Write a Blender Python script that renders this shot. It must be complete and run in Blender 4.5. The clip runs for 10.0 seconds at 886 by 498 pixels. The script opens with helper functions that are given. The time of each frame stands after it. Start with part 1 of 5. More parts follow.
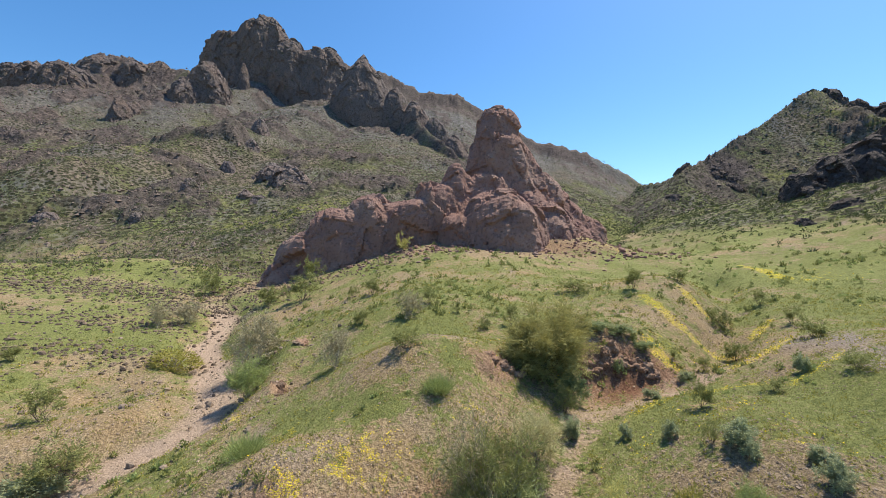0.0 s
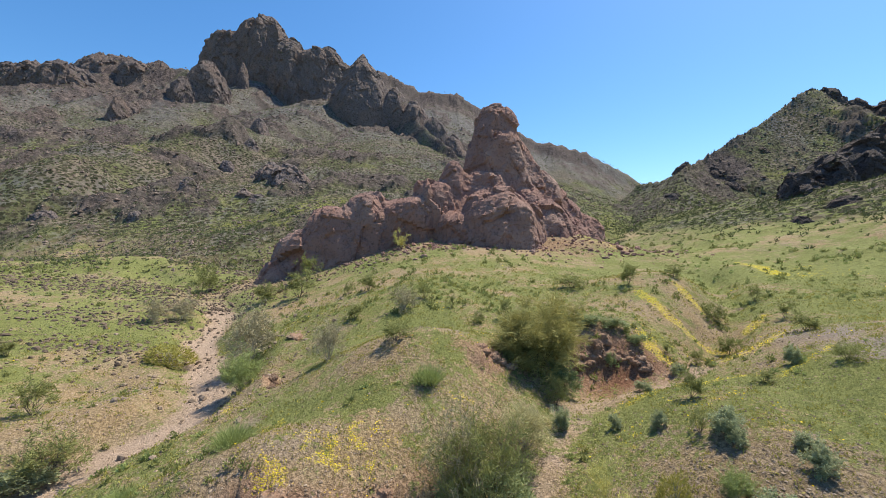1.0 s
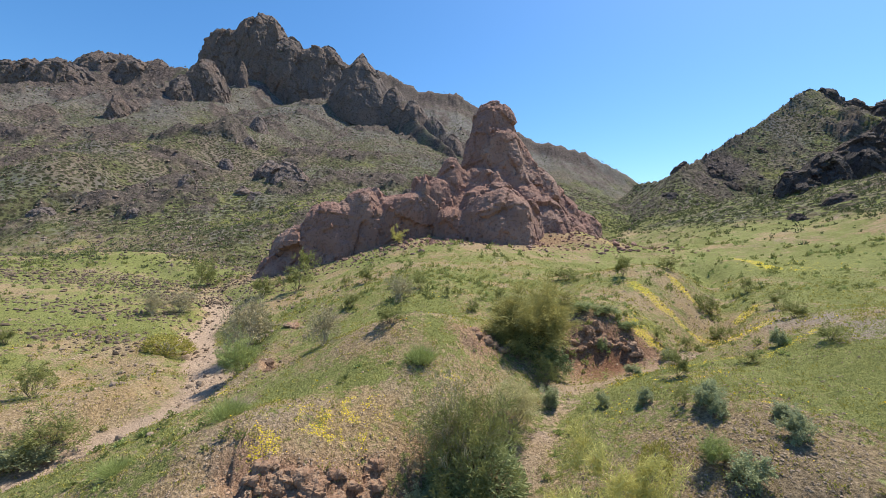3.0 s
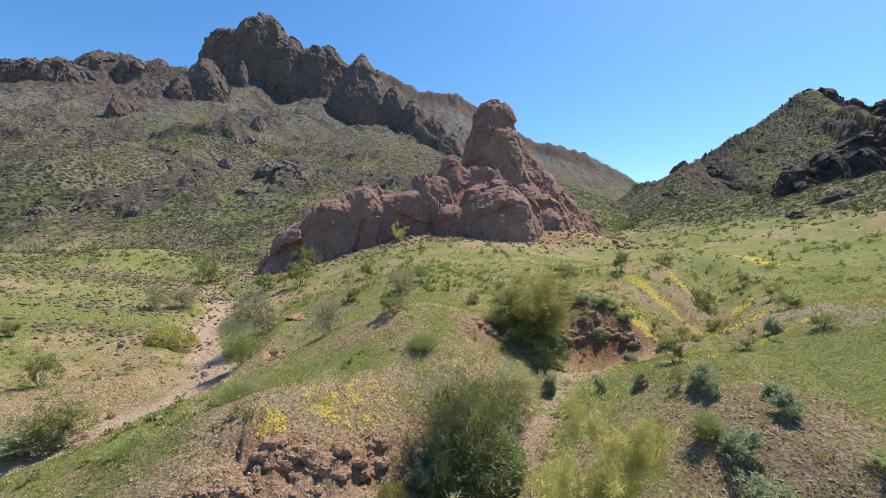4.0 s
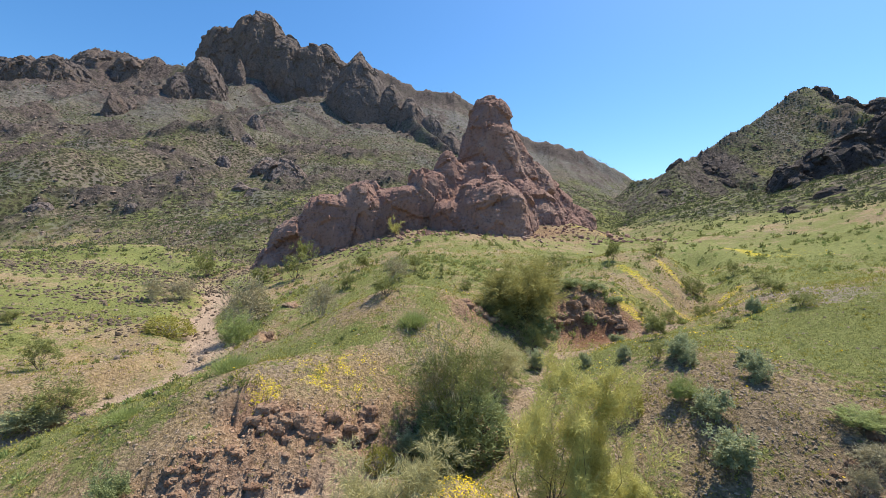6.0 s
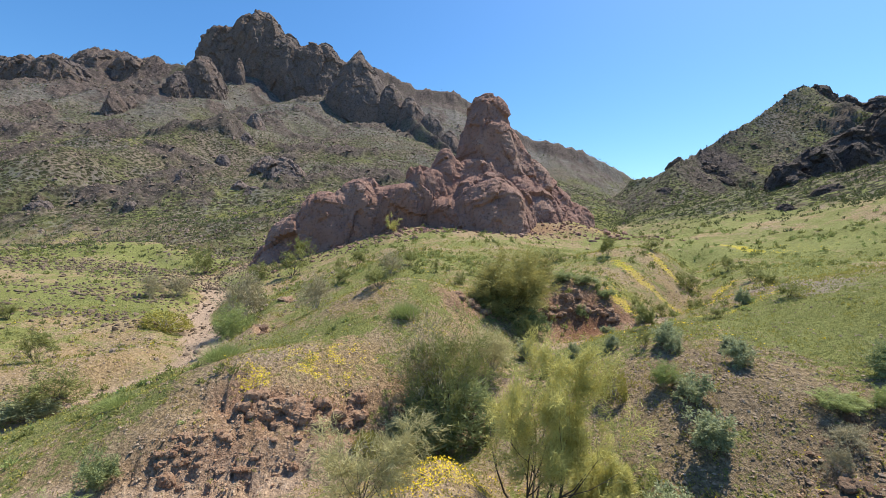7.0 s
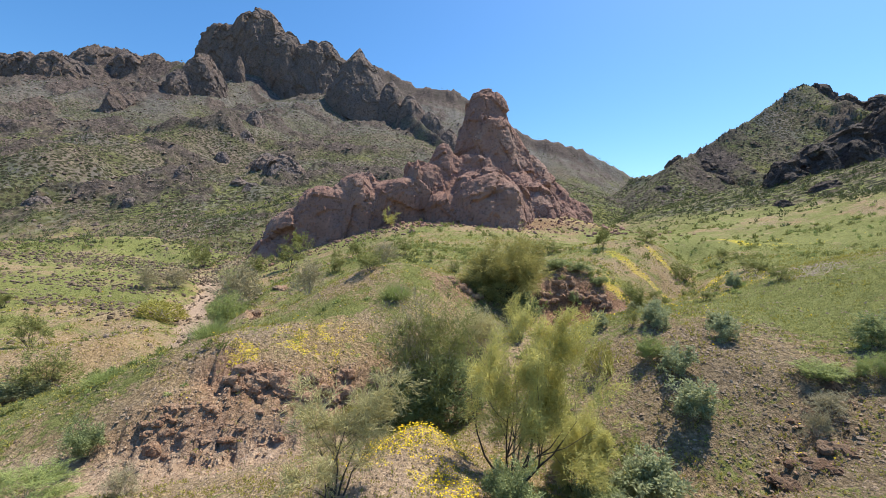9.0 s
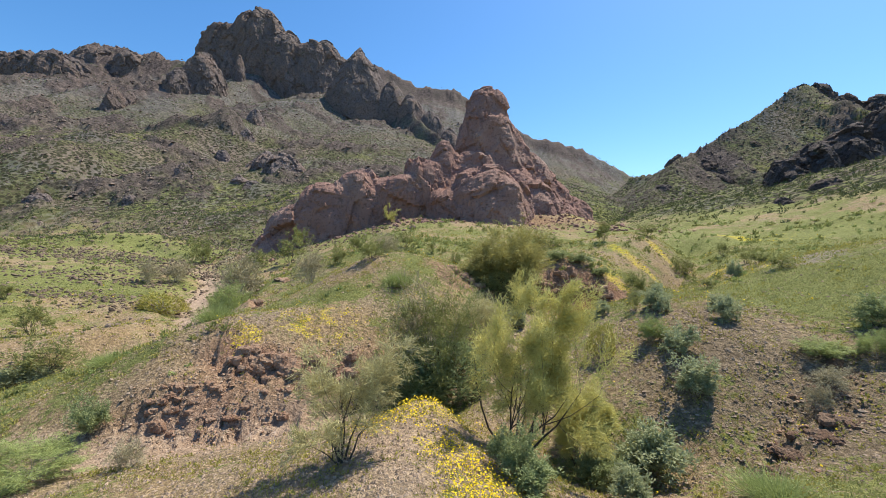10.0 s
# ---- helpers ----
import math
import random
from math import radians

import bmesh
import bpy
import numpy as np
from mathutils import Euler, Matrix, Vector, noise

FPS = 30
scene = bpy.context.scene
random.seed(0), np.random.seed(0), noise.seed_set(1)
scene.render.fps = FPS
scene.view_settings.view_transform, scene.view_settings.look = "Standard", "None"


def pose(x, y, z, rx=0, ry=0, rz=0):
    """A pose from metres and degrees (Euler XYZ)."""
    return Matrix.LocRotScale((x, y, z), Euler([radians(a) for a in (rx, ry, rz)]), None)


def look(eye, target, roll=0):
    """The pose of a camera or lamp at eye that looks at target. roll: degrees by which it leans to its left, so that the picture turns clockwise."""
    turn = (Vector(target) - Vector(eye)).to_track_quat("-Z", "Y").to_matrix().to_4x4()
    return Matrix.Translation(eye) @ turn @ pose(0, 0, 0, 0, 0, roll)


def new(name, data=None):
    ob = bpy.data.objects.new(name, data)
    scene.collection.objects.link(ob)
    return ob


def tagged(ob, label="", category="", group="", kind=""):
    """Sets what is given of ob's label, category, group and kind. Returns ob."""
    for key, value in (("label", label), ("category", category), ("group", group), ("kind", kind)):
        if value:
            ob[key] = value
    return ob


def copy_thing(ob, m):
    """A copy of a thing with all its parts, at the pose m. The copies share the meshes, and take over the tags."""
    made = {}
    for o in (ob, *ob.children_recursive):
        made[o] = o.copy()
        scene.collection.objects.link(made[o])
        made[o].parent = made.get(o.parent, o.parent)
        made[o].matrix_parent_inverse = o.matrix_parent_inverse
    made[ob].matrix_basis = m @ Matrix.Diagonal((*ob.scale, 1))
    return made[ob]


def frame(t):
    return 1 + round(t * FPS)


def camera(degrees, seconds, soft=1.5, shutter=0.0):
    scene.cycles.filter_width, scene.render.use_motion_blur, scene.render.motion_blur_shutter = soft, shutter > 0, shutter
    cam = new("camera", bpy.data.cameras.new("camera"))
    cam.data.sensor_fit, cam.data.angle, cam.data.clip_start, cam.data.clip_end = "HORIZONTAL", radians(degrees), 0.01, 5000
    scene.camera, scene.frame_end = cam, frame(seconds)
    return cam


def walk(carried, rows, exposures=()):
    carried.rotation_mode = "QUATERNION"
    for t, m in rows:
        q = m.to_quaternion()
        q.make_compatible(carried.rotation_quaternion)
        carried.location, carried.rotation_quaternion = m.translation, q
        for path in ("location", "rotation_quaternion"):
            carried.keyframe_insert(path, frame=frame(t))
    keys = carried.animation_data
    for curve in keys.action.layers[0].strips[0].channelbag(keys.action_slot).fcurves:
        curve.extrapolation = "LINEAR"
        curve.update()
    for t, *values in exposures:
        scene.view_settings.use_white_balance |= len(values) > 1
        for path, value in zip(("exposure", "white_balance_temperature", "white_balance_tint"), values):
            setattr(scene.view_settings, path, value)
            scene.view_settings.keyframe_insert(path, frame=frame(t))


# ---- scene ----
cam = camera(94.8, 10.0, soft=0.75)
METRES, EYE, TILT, LEAN, TURN = 5.0, 7.5, 0.0, 0.0, 0.0
ROWS = [
    (0.0, 0.0, 0.0, 0.0, 0.0, 0.0, -0.0),
    (0.5, 0.0435, -0.0007, -0.0364, -0.02, -0.02, 0.01),
    (1.0, 0.0764, 0.002, -0.0712, -0.02, -0.02, -0.0),
    (1.5, 0.1048, 0.0028, -0.0994, -0.07, -0.01, -0.06),
    (2.0, 0.1261, -0.0027, -0.1302, -0.07, 0.02, -0.11),
    (2.5, 0.132, -0.0274, -0.1686, -0.11, 0.01, -0.13),
    (4.0, 0.1152, -0.1458, -0.3007, -0.17, 0.0, -0.21),
    (4.5, 0.1115, -0.1751, -0.3404, -0.19, -0.04, -0.19),
    (5.0, 0.1187, -0.201, -0.3833, -0.25, -0.07, -0.2),
    (5.5, 0.1449, -0.2201, -0.4217, -0.42, -0.07, -0.18),
    (7.0, 0.259, -0.2699, -0.524, -0.42, -0.19, -0.13),
    (7.5, 0.2908, -0.2728, -0.5541, -0.43, -0.23, -0.15),
    (8.0, 0.3154, -0.2802, -0.5902, -0.44, -0.27, -0.19),
    (8.5, 0.3315, -0.2789, -0.6247, -0.44, -0.28, -0.25),
    (9.0, 0.3368, -0.2778, -0.6686, -0.42, -0.3, -0.29),
    (9.5, 0.3276, -0.2848, -0.7297, -0.44, -0.31, -0.33),
    (10.0, 0.317, -0.2894, -0.7765, -0.45, -0.32, -0.4),
]
walk(cam, [(t, pose(0, 0, EYE, TILT, LEAN, TURN) @ pose(METRES * x, METRES * y, METRES * z, 90 + pitch, roll, yaw)) for t, x, y, z, yaw, pitch, roll in ROWS],
     exposures=[(0.0, 0.47, 6500, 5.5), (10.0, 0.53, 6500, 5.5)])

# ---------------------------------------------------------------- daylight
SUN_AZ, SUN_EL = 50.0, 60.0  # degrees clockwise from the way ahead; degrees up
world = bpy.data.worlds.new("clear_sky")
scene.world = world
world.use_nodes = True
sky = world.node_tree.nodes.new("ShaderNodeTexSky")
sky.sky_type, sky.sun_disc = "NISHITA", False
sky.sun_elevation, sky.sun_rotation = radians(SUN_EL), radians(SUN_AZ)
sky.altitude, sky.air_density, sky.dust_density, sky.ozone_density = 300, 1.0, 0.6, 5.0
deep = world.node_tree.nodes.new("ShaderNodeHueSaturation")
deep.inputs["Saturation"].default_value = 1.2
world.node_tree.links.new(sky.outputs["Color"], deep.inputs["Color"])
world.node_tree.links.new(deep.outputs["Color"], world.node_tree.nodes["Background"].inputs["Color"])
world.node_tree.nodes["Background"].inputs["Strength"].default_value = 0.14
sun = new("sun", bpy.data.lights.new("sun", "SUN"))
sun.data.energy, sun.data.angle, sun.data.color = 5.0, radians(0.53), (1.0, 0.9, 0.76)
sun.matrix_world = look((0, 0, 0), (-math.sin(radians(SUN_AZ)) * math.cos(radians(SUN_EL)), -math.cos(radians(SUN_AZ)) * math.cos(radians(SUN_EL)), -math.sin(radians(SUN_EL))))


# ---------------------------------------------------------------- materials
class Nodes:
    """Short ways to wire one material."""

    def __init__(self, name, rough=0.9):
        self.mat = bpy.data.materials.new(name)
        self.mat.use_nodes = True
        self.t = self.mat.node_tree
        self.bsdf = self.t.nodes["Principled BSDF"]
        self.bsdf.inputs["Roughness"].default_value = rough
        self.bsdf.inputs["Specular IOR Level"].default_value = 0.25
        self.pos = self.t.nodes.new("ShaderNodeNewGeometry").outputs["Position"]

    def put(self, socket, value):
        if isinstance(value, bpy.types.NodeSocket):
            self.t.links.new(value, socket)
        else:
            socket.default_value = value

    def noise(self, scale, detail=3, rough=0.55, warp=None):
        n = self.t.nodes.new("ShaderNodeTexNoise")
        n.inputs["Scale"].default_value, n.inputs["Detail"].default_value, n.inputs["Roughness"].default_value = scale, detail, rough
        self.put(n.inputs["Vector"], warp or self.pos)
        return n.outputs["Fac"]

    def cells(self, scale, out="Distance", warp=None):
        n = self.t.nodes.new("ShaderNodeTexVoronoi")
        n.inputs["Scale"].default_value = scale
        self.put(n.inputs["Vector"], warp or self.pos)
        return n.outputs[out]

    def math(self, op, a, b=0.0, clamp=False):
        n = self.t.nodes.new("ShaderNodeMath")
        n.operation, n.use_clamp = op, clamp
        self.put(n.inputs[0], a), self.put(n.inputs[1], b)
        return n.outputs[0]

    def between(self, v, lo, hi):
        n = self.t.nodes.new("ShaderNodeMapRange")
        n.interpolation_type = "SMOOTHSTEP"
        self.put(n.inputs["Value"], v)
        n.inputs["From Min"].default_value, n.inputs["From Max"].default_value = lo, hi
        return n.outputs["Result"]

    def mix(self, f, a, b):
        n = self.t.nodes.new("ShaderNodeMix")
        n.data_type = "RGBA"
        self.put(n.inputs["Factor"], f)
        for s, v in ((n.inputs[6], a), (n.inputs[7], b)):
            self.put(s, (*v, 1) if isinstance(v, tuple) else v)
        return n.outputs[2]

    def attr(self, name):
        n = self.t.nodes.new("ShaderNodeAttribute")
        n.attribute_name = name
        return n.outputs["Fac"]

    def bump(self, h, strength, distance):
        n = self.t.nodes.new("ShaderNodeBump")
        n.inputs["Strength"].default_value, n.inputs["Distance"].default_value = strength, distance
        self.put(n.inputs["Height"], h)
        self.put(self.bsdf.inputs["Normal"], n.outputs["Normal"])

    def done(self, colour):
        self.put(self.bsdf.inputs["Base Color"], colour)
        return self.mat


def ground_material():
    n = Nodes("desert_ground", 0.95)
    n.bsdf.inputs["Specular IOR Level"].default_value = 0.1
    small, mid, big = n.between(n.noise(9, 5, 0.72), 0.3, 0.7), n.noise(1.3, 4, 0.6), n.noise(0.16, 3)
    soil = n.mix(small, (0.15, 0.112, 0.065), (0.46, 0.35, 0.215))
    soil = n.mix(n.between(n.noise(0.5, 4), 0.4, 0.65), soil, n.mix(small, (0.165, 0.112, 0.06), (0.46, 0.335, 0.19)))
    pebble = n.cells(14)
    soil = n.mix(n.between(pebble, 0.28, 0.1), soil, n.mix(n.cells(14, "Color"), (0.15, 0.11, 0.09), (0.52, 0.43, 0.36)))
    soil = n.mix(n.math("MULTIPLY", n.between(n.noise(0.22, 4), 0.58, 0.7), 0.3), soil, n.mix(small, (0.17, 0.135, 0.13), (0.36, 0.3, 0.29)))
    soil = n.mix(n.attr("slate"), soil, n.mix(small, (0.19, 0.16, 0.155), (0.36, 0.315, 0.31)))
    red = n.mix(small, (0.17, 0.1, 0.066), (0.5, 0.32, 0.215))
    soil = n.mix(n.attr("bank"), soil, red)
    # dark brown gravel, also darkened where the near slope tilts from the sun
    soil = n.mix(n.attr("umber_shade"), soil, n.mix(n.between(pebble, 0.34, 0.1), n.mix(small, (0.1, 0.074, 0.046), (0.33, 0.25, 0.165)), n.mix(n.cells(14, "Color"), (0.05, 0.038, 0.032), (0.36, 0.28, 0.22))))
    soil = n.mix(n.attr("rust"), soil, n.mix(small, (0.1, 0.05, 0.032), (0.32, 0.17, 0.105)))
    sand = n.mix(n.between(n.cells(10), 0.32, 0.1), n.mix(small, (0.3, 0.215, 0.155), (0.55, 0.41, 0.305)), n.mix(n.cells(10, "Color"), (0.16, 0.12, 0.1), (0.5, 0.42, 0.36)))
    soil = n.mix(n.attr("sand"), soil, sand)
    grass = n.mix(n.between(n.noise(16, 4, 0.75), 0.32, 0.68), (0.105, 0.122, 0.035), (0.285, 0.285, 0.1))
    grass = n.mix(n.between(big, 0.35, 0.65), grass, n.mix(small, (0.125, 0.14, 0.04), (0.3, 0.305, 0.115)))
    grass = n.mix(n.math("MULTIPLY", n.between(n.noise(1.9, 5, 0.75), 0.5, 0.62), 0.7), grass, n.mix(small, (0.06, 0.075, 0.025), (0.17, 0.185, 0.06)))
    cover = n.math("ADD", n.math("SUBTRACT", n.attr("green"), n.math("MULTIPLY", n.attr("slate"), 0.3)), n.math("MULTIPLY", n.math("SUBTRACT", n.math("ADD", mid, n.math("MULTIPLY", n.noise(6, 5, 0.7), 1.3)), 1.15), 1.5))
    col = n.mix(n.between(cover, 0.36, 0.66), soil, grass)
    far_rock = n.mix(n.between(n.noise(0.35, 6, 0.75), 0.3, 0.7), (0.044, 0.036, 0.037), (0.22, 0.168, 0.15))
    far_rock = n.mix(n.between(n.noise(0.05, 3), 0.45, 0.7), far_rock, n.mix(n.noise(0.5, 5, 0.7), (0.045, 0.04, 0.038), (0.2, 0.165, 0.14)))
    far_rock = n.mix(n.math("MULTIPLY", n.between(n.noise(0.9, 5, 0.8), 0.54, 0.42), 0.85), far_rock, (0.03, 0.025, 0.022))
    scree = n.mix(n.noise(0.7, 6, 0.75), (0.09, 0.072, 0.06), (0.33, 0.255, 0.2))
    scree = n.mix(n.between(n.noise(0.03, 4, 0.6), 0.42, 0.6), scree, n.mix(n.noise(0.6, 6, 0.75), (0.08, 0.078, 0.07), (0.27, 0.245, 0.215)))
    slope = n.mix(n.between(n.math("ADD", n.math("MULTIPLY", n.noise(0.9, 5, 0.7), 0.35), n.math("SUBTRACT", n.math("MULTIPLY", n.noise(0.035, 5, 0.65), 0.65), n.math("MULTIPLY", n.attr("high"), 0.03))), 0.47, 0.56), scree, n.mix(n.noise(0.3, 4, 0.7), (0.065, 0.07, 0.033), (0.2, 0.195, 0.095)))
    slope = n.mix(n.math("MULTIPLY", n.attr("lush"), n.between(n.noise(0.45, 5, 0.75), 0.4, 0.58)), slope, n.mix(n.noise(1.2, 4, 0.7), (0.1, 0.125, 0.03), (0.28, 0.3, 0.1)))
    slope = n.mix(n.math("MULTIPLY", n.between(n.cells(0.42), 0.5, 0.25), n.between(n.noise(0.12, 3), 0.35, 0.6)), slope, n.mix(n.cells(0.42, "Color"), (0.03, 0.037, 0.017), (0.15, 0.11, 0.085)))
    slope = n.mix(n.between(n.cells(0.8), 0.58, 0.4), slope, n.mix(n.cells(0.8, "Color"), (0.02, 0.026, 0.012), (0.085, 0.075, 0.045)))
    slope = n.mix(n.math("MULTIPLY", n.math("SUBTRACT", n.between(n.noise(0.022, 4, 0.6), 0.56, 0.66), n.attr("high"), True), n.between(n.noise(0.5, 4, 0.7), 0.4, 0.6)), slope, (0.2, 0.2, 0.06))
    slope = n.mix(n.math("MULTIPLY", n.attr("high"), n.between(n.noise(0.012, 3), 0.3, 0.5)), slope, n.mix(n.between(n.noise(0.4, 6, 0.8), 0.35, 0.65), (0.045, 0.044, 0.042), (0.22, 0.2, 0.19)))
    col = n.mix(n.attr("far"), col, slope)
    col = n.mix(n.attr("rock"), col, far_rock)
    bloom = n.math("MULTIPLY", n.between(n.math("ADD", n.attr("bloom"), n.math("MULTIPLY", n.math("SUBTRACT", n.noise(2.5, 4, 0.7), 0.5), 1.6)), 0.42, 0.62), n.between(n.cells(26), 0.52, 0.36))
    col = n.mix(bloom, col, n.mix(n.cells(26, "Color"), (0.7, 0.52, 0.01), (0.85, 0.7, 0.05)))
    relief = n.math("ADD", n.math("MULTIPLY", n.between(pebble, 0.5, 0.0), 0.35), n.math("ADD", small, n.math("MULTIPLY", n.noise(30, 3, 0.7), 0.5)))
    relief = n.math("ADD", relief, n.math("MULTIPLY", n.math("MULTIPLY", n.attr("far"), n.noise(0.55, 6, 0.75)), 18.0))
    n.bump(relief, 0.9, 0.05)
    return n.done(col)


def crag_material():
    n = Nodes("rhyolite", 0.93)
    n.bsdf.inputs["Specular IOR Level"].default_value = 0.15
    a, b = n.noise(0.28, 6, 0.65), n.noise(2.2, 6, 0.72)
    col = n.mix(a, (0.225, 0.124, 0.1), (0.43, 0.262, 0.212))
    col = n.mix(n.between(n.noise(0.12, 4), 0.46, 0.7), col, n.mix(b, (0.27, 0.17, 0.14), (0.5, 0.35, 0.288)))
    # hollows of the bump are painted dark, as shade in the crevices
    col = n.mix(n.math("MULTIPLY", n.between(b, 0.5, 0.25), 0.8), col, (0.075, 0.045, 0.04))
    stain = n.between(n.noise(0.6, 5, 0.7), 0.58, 0.72)
    col = n.mix(n.math("MULTIPLY", stain, 0.6), col, (0.1, 0.07, 0.06))
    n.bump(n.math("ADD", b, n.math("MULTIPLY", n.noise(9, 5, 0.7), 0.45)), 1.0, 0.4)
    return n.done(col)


def mountain_rock_material(name, k):
    n = Nodes(name, 0.93)
    n.bsdf.inputs["Specular IOR Level"].default_value = 0.15
    a, b = n.noise(0.06, 5, 0.65), n.noise(0.5, 6, 0.75)
    col = n.mix(b, (0.12 * k, 0.095 * k, 0.09 * k), (0.37 * k, 0.3 * k, 0.275 * k))
    col = n.mix(n.between(a, 0.45, 0.62), col, n.mix(b, (0.17 * k, 0.12 * k, 0.1 * k), (0.45 * k, 0.335 * k, 0.28 * k)))
    col = n.mix(n.math("MULTIPLY", n.between(n.noise(0.22, 6, 0.75), 0.56, 0.66), 0.7), col, n.mix(b, (0.045, 0.052, 0.025), (0.15, 0.15, 0.07)))
    col = n.mix(n.math("MULTIPLY", n.between(n.noise(0.9, 6, 0.78), 0.5, 0.36), 0.85), col, (0.035, 0.028, 0.027))
    n.bump(n.math("ADD", b, n.math("MULTIPLY", n.noise(2.0, 5, 0.7), 0.5)), 1.0, 1.6)
    return n.done(col)


GROUND, CRAG = ground_material(), crag_material()
# The 0.58 copy carries the shade of the eastern hill's crags in its colour.
MOUNTAIN_ROCK, SHADED_ROCK, BROWN_ROCK = (mountain_rock_material(*q) for q in (("weathered_mountain_rock", 0.85), ("shaded_hill_rock", 0.58), ("brown_slope_rock", 1.1)))

# ---------------------------------------------------------------- relief
def hash2(i, j, s):
    h = (i * 374761393 + j * 668265263 + s * 974711) & 0xFFFFFFFF
    h = ((h ^ (h >> 13)) * 1274126177) & 0xFFFFFFFF
    return ((h ^ (h >> 16)) & 0xFFFF) / 65535.0


def vnoise(x, y, s=0):
    """Smooth noise from -1 to 1, one cell a unit."""
    xi, yi = np.floor(x).astype(np.int64), np.floor(y).astype(np.int64)
    fx, fy = x - xi, y - yi
    ux, uy = fx * fx * fx * (fx * (fx * 6 - 15) + 10), fy * fy * fy * (fy * (fy * 6 - 15) + 10)
    a, b = hash2(xi, yi, s), hash2(xi + 1, yi, s)
    c, d = hash2(xi, yi + 1, s), hash2(xi + 1, yi + 1, s)
    return 2 * (a + (b - a) * ux + (c - a) * uy + (a - b - c + d) * ux * uy) - 1


def fbm(x, y, size, octaves=4, s=0, gain=0.5):
    out, amp, tot = 0.0, 1.0, 0.0
    for k in range(octaves):
        q, c, n = 2.03 ** k / size, math.cos(0.7 * k), math.sin(0.7 * k)
        out = out + amp * vnoise((c * x - n * y) * q, (n * x + c * y) * q, s + 17 * k)
        tot, amp = tot + amp, amp * gain
    return out / tot


def ridged(x, y, size, octaves=4, s=0):
    out, amp, tot = 0.0, 1.0, 0.0
    for k in range(octaves):
        q, c, n = 2.03 ** k / size, math.cos(0.9 * k), math.sin(0.9 * k)
        out = out + amp * (1 - 2 * np.abs(vnoise((c * x - n * y) * q, (n * x + c * y) * q, s + 31 * k)))
        tot, amp = tot + amp, amp * 0.5
    return out / tot


def step(a, b, v):
    t = np.clip((v - a) / (b - a), 0, 1)
    return t * t * (3 - 2 * t)


def ramp(v, soft):
    return soft * np.logaddexp(0, v / soft)


def mound(x, y, cx, cy, rx, ry, turn=0.0):
    c, s = math.cos(radians(turn)), math.sin(radians(turn))
    u, v = ((x - cx) * c + (y - cy) * s) / rx, (-(x - cx) * s + (y - cy) * c) / ry
    return np.exp(-(u * u + v * v))


def along(x, y, line):
    """Distance to a line of points, and the line's third value and side there."""
    best, val, side = np.full(np.shape(x), 1e9), np.zeros(np.shape(x)), np.zeros(np.shape(x))
    for (ax, ay, az), (bx, by, bz) in zip(line[:-1], line[1:]):
        dx, dy = bx - ax, by - ay
        t = np.clip(((x - ax) * dx + (y - ay) * dy) / (dx * dx + dy * dy), 0, 1)
        d, z = np.hypot(x - ax - t * dx, y - ay - t * dy), az + t * (bz - az)
        near = d < best
        best, val = np.where(near, d, best), np.where(near, z, val)
        side = np.where(near, np.sign(dx * (y - ay) - dy * (x - ax)), side)
    return best, val, side


GULLY = [(31, 46, 0.8), (23, 33, 1.0), (18.5, 26.5, 1.1), (15, 22.3, 1.1), (11.5, 20, 1.0), (8, 18.5, 1.0), (5.6, 17, 1.0), (4.6, 14.5, 1.0), (3, 12, 1.0), (0.5, 10.4, 1.0),
         (-3, 9.3, 1.0), (-6, 8, 0.9), (-12, 8.5, 0.8), (-17, 14, 0.6)]
WASH = [(-40, -10, 1), (-24, 8, 1), (-16, 15.5, 1), (-12.8, 21, 1), (-13.8, 26, 1), (-19, 33, 1), (-22.5, 38, 1), (-25, 47, 0.8), (-33, 58, 0.6), (-48, 66, 0.5)]
SIDE = [(10, 4, 0.5), (6.5, 6.2, 1), (4.5, 7.2, 1), (3, 8, 1), (1.5, 9.6, 0.8), (0.5, 10.4, 0.4)]

MOUNDS = [(-3, 13.8, 5, 2.6, 20, 0.74), (-6, 12, 3.5, 2, 25, 1.13), (-1, 19, 5, 4, 0, 2.35), (-2, 31, 9, 9, 0, 2.62), (0, 48, 16, 12, 0, 3.52), (2, 66, 24, 11, 0, 6.69),
          (10, 9.8, 3, 3.6, 0, 0.84), (17, 16, 6, 6, 0, 0.4), (25, 13, 9, 9, 0, 2.53), (10, 24.5, 4, 2.6, 30, 1.52)]
MOUNDS += [(20, 36, 9, 6, 40, 2.16), (1, 4.6, 2.2, 3, 0, 0.51), (9.4, 14.5, 2.5, 3, 0, 0.42), (34, 44, 12, 9, 45, 0.23), (-24, 40, 12, 12, 0, -0.94), (-20, 14, 7, 7, 0, -0.36),
           (5.5, 8, 2, 2.5, 0, -0.45), (8, 20, 2.4, 1.2, 25, -0.7), (-53, 75, 16, 10, 0, 3.05), (-22, 26, 5, 5, 0, -1.45)]
